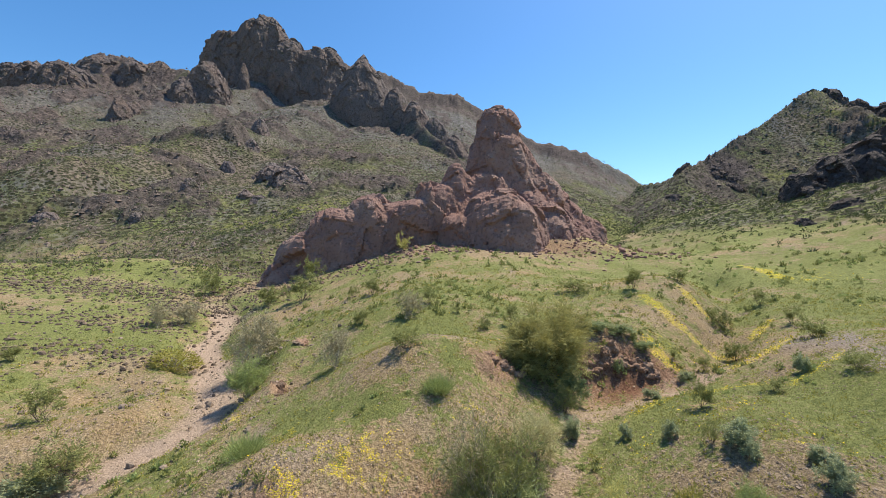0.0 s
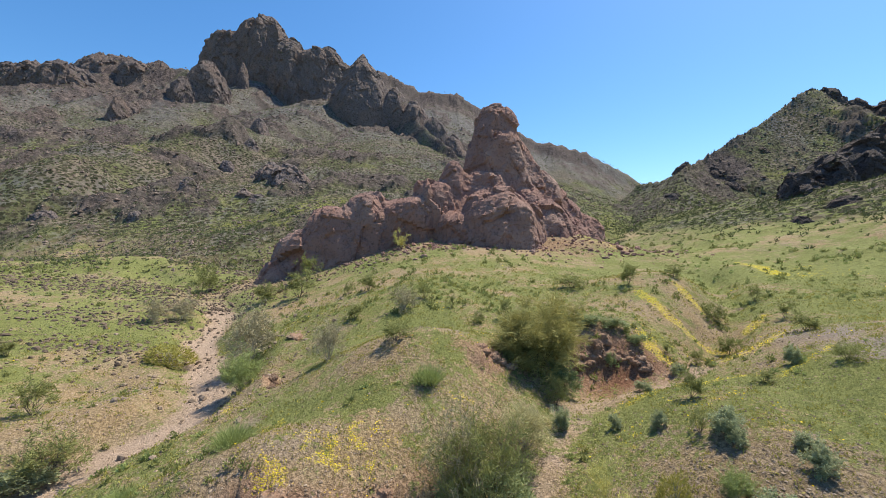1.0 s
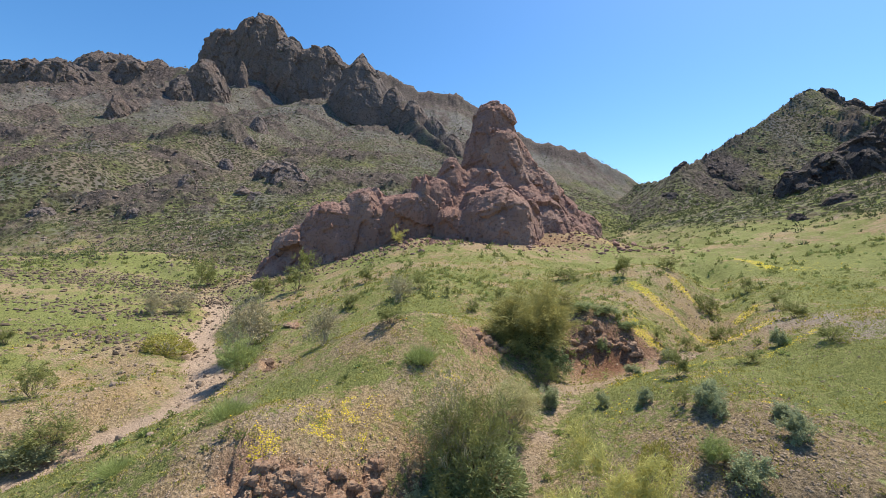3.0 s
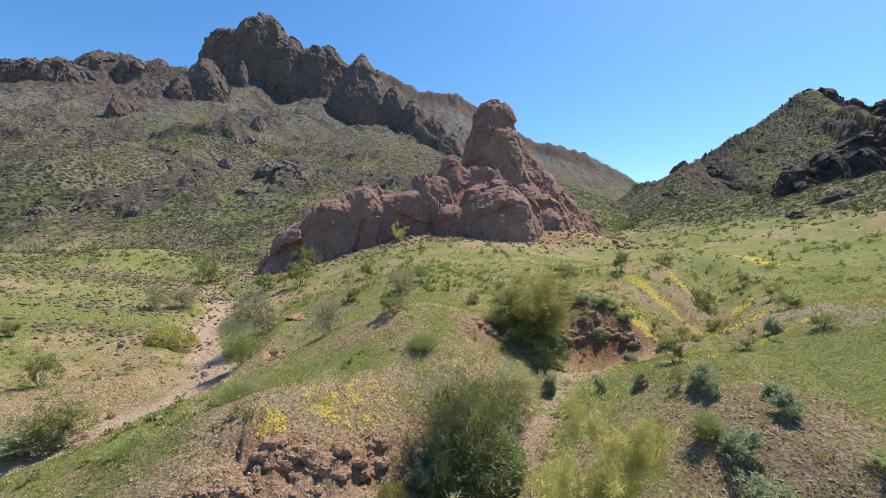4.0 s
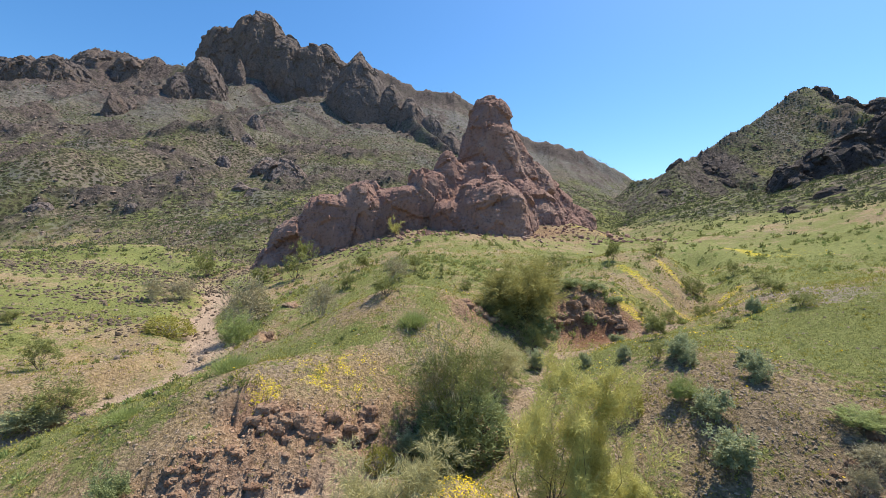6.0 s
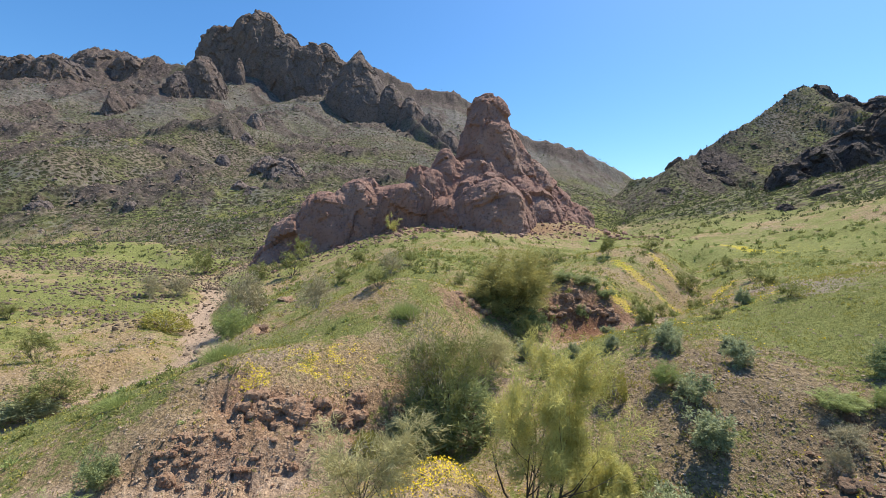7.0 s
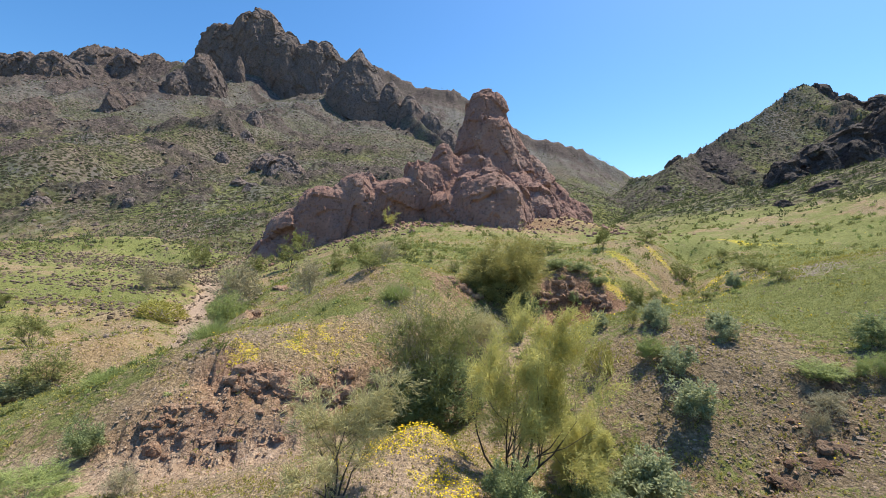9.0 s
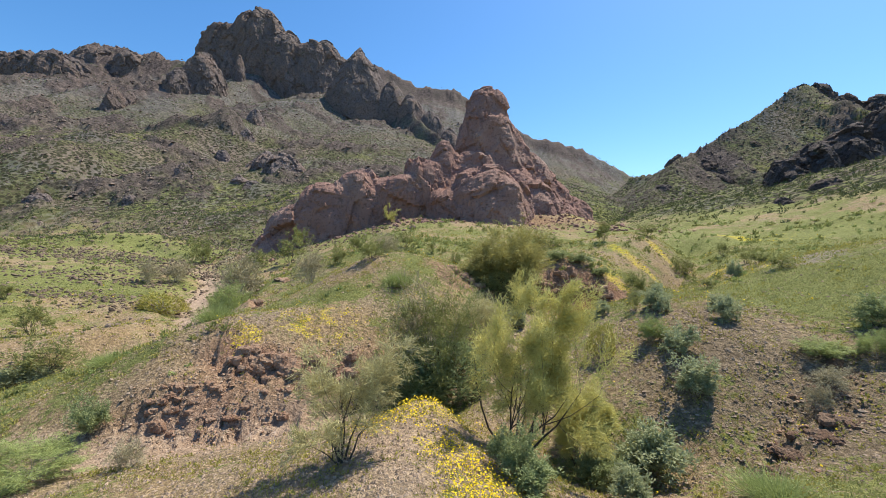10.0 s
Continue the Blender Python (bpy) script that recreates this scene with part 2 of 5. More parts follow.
MOUNDS += [(7, 8, 1.8, 1.8, 0, -0.16), (9.6, 6.6, 2.2, 2, 0, -0.66), (2, 11.4, 1.8, 1.2, 0, -0.67), (-3.5, 9.5, 2.2, 1.1, 15, -0.14), (4, 21.5, 2, 1.6, 0, 0.5), (4.4, 5.2, 1.8, 2.3, 0, -0.62), (21, 72, 10, 7, 0, 3.5),
           (-2.7, 10.2, 1.5, 0.7, 10, 0.7), (-5.2, 9.9, 1.6, 0.7, 10, 0.5), (10, 6.9, 2.6, 1.8, 0, -0.4), (11.2, 9.6, 2.2, 1.8, 0, -0.4), (9.2, 23.0, 2.8, 1.3, 15, 0.1), (9, 63.5, 9, 5, 0, -1.7), (1.35, 7.6, 0.8, 1.4, -20, 0.6)]
# crest lines (x, y, z), with how fast the slope falls away, its power, a cliff under the crest and the crest's raggedness
WEST = [(-560, 400, 160), (-480, 385, 176), (-415, 380, 178), (-382, 380, 182), (-370, 380, 174), (-346, 380, 180), (-320, 380, 189), (-296, 380, 186), (-278, 380, 176),
        (-264, 380, 181), (-256, 380, 174), (-240, 385, 176)]
HIGH = [(-292, 478, 228), (-276, 478, 256), (-259, 478, 265), (-243, 478, 262), (-232, 478, 272), (-214, 480, 278), (-196, 480, 273), (-179, 480, 257), (-160, 480, 242),
        (-138, 482, 247), (-117, 484, 236), (-97, 486, 225), (-60, 490, 205)]
HORN = [(-82, 401, 192), (-77, 400, 196), (-64, 396, 180), (-43, 375, 158), (-18, 340, 124), (2, 305, 98), (15, 275, 78), (22, 245, 52)]
BACK = [(-90, 590, 265), (-32, 585, 232), (-8, 582, 231), (20, 580, 226), (53, 580, 208), (106, 580, 174), (134, 580, 158), (162, 580, 156), (207, 580, 142), (247, 580, 122),
        (283, 580, 103), (330, 560, 70)]
EAST = [(98, 205, 39), (106, 196, 40), (100, 172, 39.5), (118, 185, 48), (133, 190, 56), (148, 195, 64), (170, 202, 78), (179, 204, 85.5), (187, 204, 87), (195, 204, 83.5), (201, 203, 79),
        (208, 198, 76), (214, 194, 77), (260, 180, 90), (330, 140, 80)]
BLUFF = [(86, 104, 19), (98, 108, 27), (112, 112, 35), (128, 116, 43), (152, 118, 52), (190, 112, 60)]
RIDGES = [(WEST, 1.84, 0.8, 4, 3.5, 300), ([(x, y + 4, z - 8) for x, y, z in HIGH], 1.72, 0.815, 44, 2.0, 310), (BACK, 1.2, 0.86, 8, 1.6, 330), (EAST, 2.1, 0.68, 2, 1.2, 340), (BLUFF, 1.5, 0.85, 9, 2.0, 350)]
RIDGES += [([(x, y + 6, z - 12) for x, y, z in HORN[k:k + 2]], 1.25, 0.82, 40, 2.0, 320) for k in range(len(HORN) - 1)]
# broken earth banks: x, y, strength along the line
SCARP = [(-6.0, 11.0, 0.1), (-5.0, 10.9, 0.9), (-3.9, 10.7, 1.0), (-2.8, 10.7, 1.0), (-1.9, 11.1, 1.0), (-0.9, 12.0, 0.6), (0.6, 13.4, 0.3)]
LEDGE = [(-7.2, 8.7, 0.3), (-5.8, 9.1, 0.9), (-4.6, 9.3, 1.0), (-3.4, 9.5, 1.0), (-2.3, 9.7, 0.7), (-1.3, 10.2, 0.2)]
REDBANK = [(6.4, 20.8, 0.3), (7.8, 21.5, 1.0), (9.2, 21.8, 1.0), (10.5, 21.3, 1.0), (11.4, 21.0, 0.8), (12.6, 21.8, 0.2)]


BANKS = [(SCARP, 0.75, 0.26, 60), (LEDGE, 0.16, 0.5, 63), (REDBANK, 0.7, 0.4, 66), ([(-8.2, 19.6, 0.0), (-8.4, 20.8, 1.0), (-8.7, 22.4, 0.05), (-9.4, 26.2, 0.05), (-9.7, 28, 1.0), (-10, 30, 0.05)], 0.8, 0.3, 72),
         ([(1.2, 18.6, 0.3), (2.2, 18.2, 1.0), (3.2, 18.6, 0.4)], 0.5, 0.3, 76), ([(11.2, 7.4, 0.4), (9.8, 7.0, 1.0), (8.6, 6.4, 1.0), (7.4, 5.7, 0.6)], 0.4, 0.22, 78)]


def low_ground(x, y):
    xc, yc = np.clip(x, -80, 90), np.clip(y, -30, 110)
    h = -0.4 + 0.104 * xc + 0.039 * yc - 0.046 * ramp(xc - 8, 5) + 0.179 * ramp(-xc - 20, 8) - 0.025 * ramp(yc - 55, 10) + 0.305 * ramp(xc - 45, 8)
    for cx, cy, rx, ry, turn, up in MOUNDS:
        h = h + up * mound(x, y, cx, cy, rx, ry, turn)
    wob = 0.5 * fbm(x, y, 3.0, 2, 5)
    d, v, _ = along(x, y, GULLY)
    h = h - v * (0.16 * (1 - step(0.5, 1.8, d + wob)) + 0.78 * np.exp(-(d / 3.6) ** 2) + 1.2 * step(21, 26, y) * np.exp(-((d + wob) / 2.1) ** 2))
    d, v, _ = along(x, y, SIDE)
    h = h - 0.72 * v * np.exp(-(d / 1.5) ** 2)
    d, v, _ = along(x, y, WASH)
    h = h - v * (1.25 * np.exp(-((d + wob) / 2.6) ** 4) + 0.2 * np.exp(-(d / 6) ** 2))
    return h


def scarp(x, y, line, drop, soft, seed):
    """A broken bank that steps down to the right of its line."""
    jag = 0.4 * ridged(x, y, 1.7, 2, seed) + 0.1 * fbm(x, y, 0.7, 2, seed + 3)
    d, v, side = along(x, y, line)
    s = d * side + jag * 0.7
    w = v * np.exp(-(d / 1.7) ** 2)
    return drop * 0.5 * w * np.tanh(s / soft), w * np.exp(-(s / (2.2 * soft)) ** 2)


def mountains(x, y):
    """Height of the far slopes, and how rocky they are."""
    out, rock = np.full(np.shape(x), -50.0), np.zeros(np.shape(x))
    spur = ridged(x, y, 95, 3, 41)
    rib = ridged(x, y, 30, 3, 47)
    for line, k, p, cliff, jag, seed in RIDGES:
        d, z, _ = along(x, y, line)
        close = np.exp(-d / 40)
        dd = np.maximum(d * (1 - 0.05 * spur - 0.02 * rib) - 0.25, 0)
        crest = jag * (0.7 * fbm(x, y, 18, 4, seed) + 0.3 * ridged(x, y, 10, 3, seed + 9))
        h = z + crest * close - k * dd ** p - cliff * step(1, 30, d + np.minimum(d / 14, 1) * (4 * rib + (1.0 if cliff > 20 else 3.0) * ridged(x, y, 15, 2, seed + 5)))
        rock = np.where(h > out, (np.maximum(close * 0.9, 0.8 * np.exp(-(d / 45) ** 2)) if seed < 340 else 0.35 * close if seed < 350 else np.exp(-(d / 14) ** 2)), rock)
        out = np.maximum(out, h)
    return out, rock


def terrain(x, y):
    """Height, and masks from 0 to 1: rock, broken bank, far slope."""
    x, y = np.asarray(x, float), np.asarray(y, float)
    shape = x.shape
    x, y = x.ravel(), y.ravel()
    h = low_ground(x, y)
    rock, bank, far = np.zeros(x.shape), np.zeros(x.shape), np.zeros(x.shape)
    r = np.hypot(x, y)
    h = h + 0.16 * fbm(x, y, 5, 3, 1) * step(6, 20, r) + 0.25 * step(30, 90, r) * fbm(x, y, 6, 3, 4)
    h = h + step(35, 75, r) * step(8, 30, x) * (1.2 * fbm(x, y, 22, 3, 6) + 0.7 * ridged(x, y, 13, 3, 7))
    n = np.nonzero((r < 90))[0]
    if len(n):
        u, v = x[n], y[n]
        h[n] += (1 - step(30, 90, r[n])) * (0.035 * fbm(u, v, 0.9, 3, 2) + 0.02 * fbm(u, v, 0.22, 2, 3))
    n = np.nonzero((np.abs(x) < 17) & (y > 4) & (y < 36))[0]
    if len(n):
        u, v = x[n], y[n]
        for line, drop, soft, seed in BANKS:
            a, b = scarp(u, v, line, drop, soft, seed)
            h[n] += a + b * (0.17 * ridged(u, v, 0.9, 3, 68) + 0.05 * np.round(3 * fbm(u, v, 0.6, 3, 70)) + 0.08 * fbm(u, v, 0.3, 2, 69))
            bank[n] = np.maximum(bank[n], b)
        # ledges of the broken earth
        shelf = 0.24 * (np.floor(h[n] / 0.24) + step(0.55, 0.95, h[n] / 0.24 - np.floor(h[n] / 0.24)))
        h[n] += 0.8 * np.clip(1.4 * bank[n], 0, 1) * (shelf - h[n] + 0.1 * fbm(u, v, 0.5, 2, 73))
    n = np.nonzero(r > 55)[0]
    if len(n):
        u, v, low = x[n], y[n], h[n]
        m, rk = mountains(u, v)
        k = 5.0
        fr = 1 / (1 + np.exp(np.clip(-(m - low) / k, -40, 40)))
        z = np.where(m - low > 40, m, low + k * np.log1p(np.exp(np.clip((m - low) / k, -40, 40))) - k * 0.693 * np.exp(-np.abs(m - low) / k))
        q = ridged(u, v, 14, 4, 75)
        crag = step(0.05, 0.3, 0.55 * fbm(u, v, 45, 3, 71) + 0.6 * (rk - 0.35) + 0.2 * q - 0.12 * step(40, 70, u)) * fr
        # outcrops, ribs and boulder fields of the slopes
        knot = step(0.16, 0.34, fbm(u, v, 26, 4, 81) + 0.15 * q - 0.2 * step(30, 60, u)) * fr
        rough = 1.2 * fbm(u, v, 7, 4, 77) + 1.0 * np.maximum(ridged(u, v, 4.4, 3, 79), 0)
        z = z + crag * (2.0 * q + 1.3 * fbm(u, v, 6, 3, 74)) * step(120, 420, r[n]) + fr * rough * step(60, 200, r[n]) * (0.55 + 0.6 * crag) + knot * (1.3 + 1.2 * q + 1.0 * rough) * step(80, 180, r[n])
        h[n], rock[n], far[n] = z, np.maximum(crag, 0.9 * knot), fr
    return h.reshape(shape), rock.reshape(shape), bank.reshape(shape), far.reshape(shape)

def grid_mesh(name, verts, rows, cols, wrap=False):
    """A mesh of quads over a grid of points, row by row."""
    i, j = np.meshgrid(np.arange(rows - 1), np.arange(cols if wrap else cols - 1), indexing="ij")
    jn = (j + 1) % cols
    quads = np.stack([i * cols + j, i * cols + jn, (i + 1) * cols + jn, (i + 1) * cols + j], -1).reshape(-1, 4)
    return quad_mesh(name, verts, quads)


def quad_mesh(name, verts, quads, smooth=True):
    me = bpy.data.meshes.new(name)
    n, k = len(quads), quads.shape[1]
    me.vertices.add(len(verts)), me.loops.add(n * k), me.polygons.add(n)
    me.vertices.foreach_set("co", np.asarray(verts, np.float32).ravel())
    me.loops.foreach_set("vertex_index", quads.astype(np.int32).ravel())
    me.polygons.foreach_set("loop_start", np.arange(0, n * k, k, dtype=np.int32))
    me.polygons.foreach_set("use_smooth", np.full(n, smooth))
    me.update(calc_edges=True)
    return me


def masks(me, **named):
    for key, v in named.items():
        me.attributes.new(key, "FLOAT", "POINT").data.foreach_set("value", np.asarray(v, np.float32).ravel())


# ground: one sheet from underfoot to the horizon, finest towards the valley
AX, AY = 0.8, -4.0
angles = np.concatenate([np.linspace(-54, 54, 710), np.linspace(54, 306, 80)[1:-1]])
radii = np.concatenate([[0.0005], np.geomspace(2.5, 95, 300), np.geomspace(95, 500, 350)[1:], np.geomspace(500, 640, 30)[1:], np.geomspace(640, 2600, 22)[1:]])
RR, AA = np.meshgrid(radii, np.radians(angles), indexing="ij")
gx, gy = AX + RR * np.sin(AA), AY + RR * np.cos(AA)
gz, g_rock, g_bank, g_far = terrain(gx, gy)
gz = np.where(RR > 900, gz * 0 + np.minimum(gz, 60), gz)

# what grows where
BARE = [(-2.2, 12.3, 5.5, 2.2, 20, -0.42), (-6, 9.5, 4, 2, 20, -0.42), (8.6, 8.0, 3.4, 4.2, 0, -0.32), (-20, 26, 9, 7, 0, 0.1), (-34, 40, 18, 12, 0, 0.2), (-2.5, 6.3, 4.5, 2.2, 0, -0.45), (4, 63, 24, 6, 0, -0.5), (-24, 60, 8, 5, 0, -0.45),
        (8.3, 20.5, 3.5, 2.2, 30, -0.6), (1.0, 6, 1.6, 2.5, 0, -0.4), (14, 13, 5, 4, 0, 0.35), (-1.5, 17.5, 4, 4, 0, -0.08), (30, 55, 22, 20, 0, 0.3), (-55, 66, 30, 9, 0, 0.25), (50, 85, 32, 26, 0, 0.2)]
BARE += [(26, 39.5, 4, 2.2, 0, -0.7), (14.8, 18.2, 1.6, 1, 0, -0.5), (18.4, 20.5, 1.8, 1.5, 0, -0.6), (9.9, 22.2, 2.2, 0.9, 20, -0.6), (-26, 31, 6, 2.5, 0, -0.35), (-17.5, 20.5, 2.5, 2, 0, -0.5), (-21, 26.5, 4, 1.5, 0, -0.4),
        (8.5, 10.5, 3.4, 2.6, 0, -0.35), (-7.4, 16, 1.6, 3.4, -30, 0.15), (20, 12, 6, 5, 0, 0.3), (17, 66, 11, 4.5, 0, -0.7)]
BLOOMS = [(-3.0, 13.0, 2.4, 1.1, 10, 0.14), (-2.4, 12.8, 4.6, 2.0, 15, 0.17), (1.95, 4.4, 0.75, 2.0, 25, 0.8), (1.2, 7.2, 1.2, 0.6, 30, 0.75), (2.1, 15.5, 1.6, 1.2, 0, 0.3), (-6.1, 15.4, 1.2, 0.8, 0, 0.3), (-9.4, 18.5, 0.8, 0.6, 0, 0.5), (13, 24, 3, 2, 30, 0.2), (-4.4, 11.4, 0.5, 0.4, 0, 0.5), (18, 24, 3, 1.2, 30, 0.3),
          (-70, 75, 14, 8, 0, 0.4), (28, 66, 7, 4, 0, 0.35), (34, 40, 8, 5, 30, 0.25), (-15, 17, 2.5, 1, 30, 0.3), (8.5, 13.5, 3, 2.5, 0, 0.18)]


# flowers in lines along the rims of the gullies
RIMS = [[(15.7, 31.9, 0.8), (16.2, 28.1, 1), (17.2, 27.2, 1), (18.6, 26.5, 0.8)], [(12, 23.6, 0.7), (12, 22.1, 1), (12.7, 21.7, 0.8)], [(20.4, 24, 0.8), (17, 21.6, 1), (15.1, 21.1, 0.8)],
        [(18.1, 18.3, 0.5), (16.2, 17.3, 0.7), (14.1, 16.4, 0.8), (13.1, 17.6, 0.7), (10.8, 18.7, 0.8), (8.5, 17.2, 0.7), (7.1, 16.2, 0.6)], [(19.7, 34.2, 0.6), (20.1, 32.4, 1), (20.3, 31.5, 0.8)],
        [(37.3, 51.2, 0.7), (37.3, 47.5, 1), (35.2, 41.9, 0.8)], [(23.5, 29.2, 0.8), (21.2, 27.7, 1)], [(0.5, 6.0, 1), (1.0, 7.1, 1), (1.7, 8.3, 0.9)]]


def cover(x, y, bank, far):
    """How green, how flowery and how sandy the ground is."""
    d_wash, d_gully = along(x, y, WASH)[0], along(x, y, GULLY)[0]
    wobble = 0.9 * fbm(x, y, 2.2, 3, 11)
    floor = (1 - step(0.3, 1.1, d_gully + 0.7 * wobble)) * np.maximum(1 - step(-1.5, 0.5, x), step(10.8, 12.2, y) * (1 - step(20, 22, y)))
    floor = floor * (0.45 + 0.5 * step(-0.2, 0.4, fbm(x, y, 1.0, 3, 13)))
    sand = np.maximum((1 - step(0.8, 1.8, d_wash + wobble)) * step(9, 14, y) * (1 - step(46, 60, y)), np.maximum(floor, 0.8 * mound(x, y, 0.7, 5.4, 0.9, 1.8, 20) + 0.6 * mound(x, y, -4, 8.5, 3, 0.6, 8)))
    green = 0.56 + 0.42 * fbm(x, y, 9, 3, 21) + 0.5 * fbm(x, y, 2.6, 3, 22)
    for cx, cy, rx, ry, turn, up in BARE:
        green = green + up * mound(x, y, cx, cy, rx, ry, turn)
    green = np.clip(green, 0, 1) * (1 - sand) * (1 - 0.8 * bank)
    bloom = 0.1 + 0.25 * fbm(x, y, 4, 3, 25)
    for line in RIMS:
        d, v, _ = along(x, y, line)
        bloom = np.maximum(bloom, v * (0.62 * np.exp(-((d + 0.3 * wobble) / (0.14 + 0.009 * y)) ** 2) + 0.3 * np.exp(-(d / 1.6) ** 2)))
    for cx, cy, rx, ry, turn, up in BLOOMS:
        bloom = bloom + up * mound(x, y, cx, cy, rx, ry, turn)
    return green, np.clip(bloom, 0, 1) * (1 - 0.7 * sand) * (1 - far), sand


green, bloom, sand = cover(gx, gy, g_bank, g_far)
# grey-violet gravel pavements, and spring growth on the lower slopes
slate = step(-0.1, 0.35, fbm(gx, gy, 3.5, 3, 35)) * (0.75 * mound(gx, gy, -2.2, 17.2, 2.6, 1.4) + 0.7 * mound(gx, gy, 2.4, 31, 5, 2) + 0.8 * mound(gx, gy, 20, 20.5, 2.2, 3.5) + 0.7 * mound(gx, gy, 14.8, 15.4, 1.4, 1.6) + 0.7 * mound(gx, gy, 12.8, 31, 3, 1.5) + 0.4 * mound(gx, gy, 1.5, 22, 3.5, 2.5) + 0.55 * mound(gx, gy, 17.5, 15.5, 4.5, 2.6))
lush = (1 - step(14, 62, gz + 9 * fbm(gx, gy, 22, 3, 37))) * (0.12 + 0.88 * step(0, 60, gx)) + 0.8 * step(0.18, 0.5, fbm(gx, gy, 34, 3, 39)) * (1 - step(60, 120, gz))
ground_me = grid_mesh("ground", np.stack([gx, gy, gz], -1).reshape(-1, 3), len(radii), len(angles), wrap=True)
masks(ground_me, green=green, bloom=bloom, sand=sand, bank=np.clip(g_bank * 0.9 + (0.95 * mound(gx, gy, 9.3, 20.9, 2.4, 1.3, 15) + 0.7 * mound(gx, gy, 3.0, 19.2, 1.3, 0.9) + 0.5 * mound(gx, gy, -3, 10.6, 3, 1.2, 10)) * step(-0.3, 0.3, fbm(gx, gy, 1.2, 3, 33) + 0.2), 0, 1), slate=np.clip(slate, 0, 1), rust=np.clip((1.2 * mound(gx, gy, 9.6, 20.8, 2.9, 1.5, 15) + 0.9 * mound(gx, gy, 3.0, 19.2, 1.3, 0.8) + 0.5 * mound(gx, gy, -3.2, 10.9, 1.8, 0.5) + 0.6 * mound(gx, gy, 16, 63.5, 11, 4)) * (0.85 + 0.4 * fbm(gx, gy, 1.2, 3, 38)), 0, 1),
      # first two mounds add the tilted near slope's shade to the brown gravel
      umber_shade=np.clip((0.9 * mound(gx, gy, 10.8, 6.2, 3.2, 2.2) + 0.95 * mound(gx, gy, 9.6, 8.4, 4.0, 4.2) + 0.7 * mound(gx, gy, 14.8, 18.4, 1.8, 1.2) + 0.8 * mound(gx, gy, 18.4, 20.5, 1.8, 1.5) + 0.9 * mound(gx, gy, 26, 39.5, 4, 2.2)) * (0.8 + 0.5 * fbm(gx, gy, 1.8, 3, 36)), 0, 1), high=step(60, 140, gz), lush=np.clip(lush, 0, 1), rock=np.clip(g_rock, 0, 1), far=step(0.3, 0.95, np.maximum(g_far, step(8.5, 15, gz) * step(24, 50, gx)) + 0.25 * fbm(gx, gy, 12, 3, 29)))
ground_me.materials.append(GROUND)
tagged(new("ground", ground_me), "green and gravelly desert valley floor below rocky brown mountain slopes", "ground", kind="structure")


def ground_z(x, y):
    return float(terrain(np.array([x]), np.array([y]))[0][0])


# ---------------------------------------------------------------- red rock outcrop
def noise3(p, size, octaves=4, s=0, sharp=False):
    out, amp, tot = 0.0, 1.0, 0.0
    for k in range(octaves):
        q = p * (2.07 ** k / size) + 13.7 * k + s
        i = np.floor(q).astype(np.int64)
        f = q - i
        u = f * f * (3 - 2 * f)
        v = 0.0
        for a in (0, 1):
            for b in (0, 1):
                for c in (0, 1):
                    w = np.where(a, u[:, 0], 1 - u[:, 0]) * np.where(b, u[:, 1], 1 - u[:, 1]) * np.where(c, u[:, 2], 1 - u[:, 2])
                    v = v + w * hash2(i[:, 0] + a, i[:, 1] + b + 7919 * (i[:, 2] + c), s + k)
        v = 2 * v - 1
        out, tot, amp = out + amp * ((1 - 2 * np.abs(v)) if sharp else v), tot + amp, amp * 0.5
    return out / tot


def facets(p, size, s):
    """Tilted flat faces, one for each cell of a jittered lattice, with sharp steps between them."""
    q = p / size
    i = np.floor(q).astype(np.int64)
    best, out = np.full(len(p), 1e9), np.zeros(len(p))
    for cell in range(27):
        a, b, c = cell // 9 - 1, cell // 3 % 3 - 1, cell % 3 - 1
        j = i + np.array([a, b, c])
        key = [hash2(j[:, 0], j[:, 1] + 7919 * j[:, 2], s + k) for k in range(7)]
        d = q - j - np.stack(key[:3], -1)
        near = (d ** 2).sum(1)
        tilt = d[:, 0] * (key[3] - 0.5) + d[:, 1] * (key[4] - 0.5) + d[:, 2] * (key[5] - 0.5)
        out = np.where(near < best, 1.3 * tilt + 0.6 * (key[6] - 0.5), out)
        best = np.minimum(best, near)
    return out


def one_piece(me):
    """Drop loose shells and inner hollows: only the largest connected piece stays."""
    bm = bmesh.new()
    bm.from_mesh(me)
    seen, pieces = set(), []
    for v in bm.verts:
        if v not in seen:
            seen.add(v)
            heap, piece = [v], [v]
            while heap:
                for e in heap.pop().link_edges:
                    for w in e.verts:
                        if w not in seen:
                            seen.add(w), heap.append(w), piece.append(w)
            pieces.append(piece)
    pieces.sort(key=len)
    bmesh.ops.delete(bm, geom=[v for piece in pieces[:-1] for v in piece], context="VERTS")
    bm.to_mesh(me), bm.free()
    return me


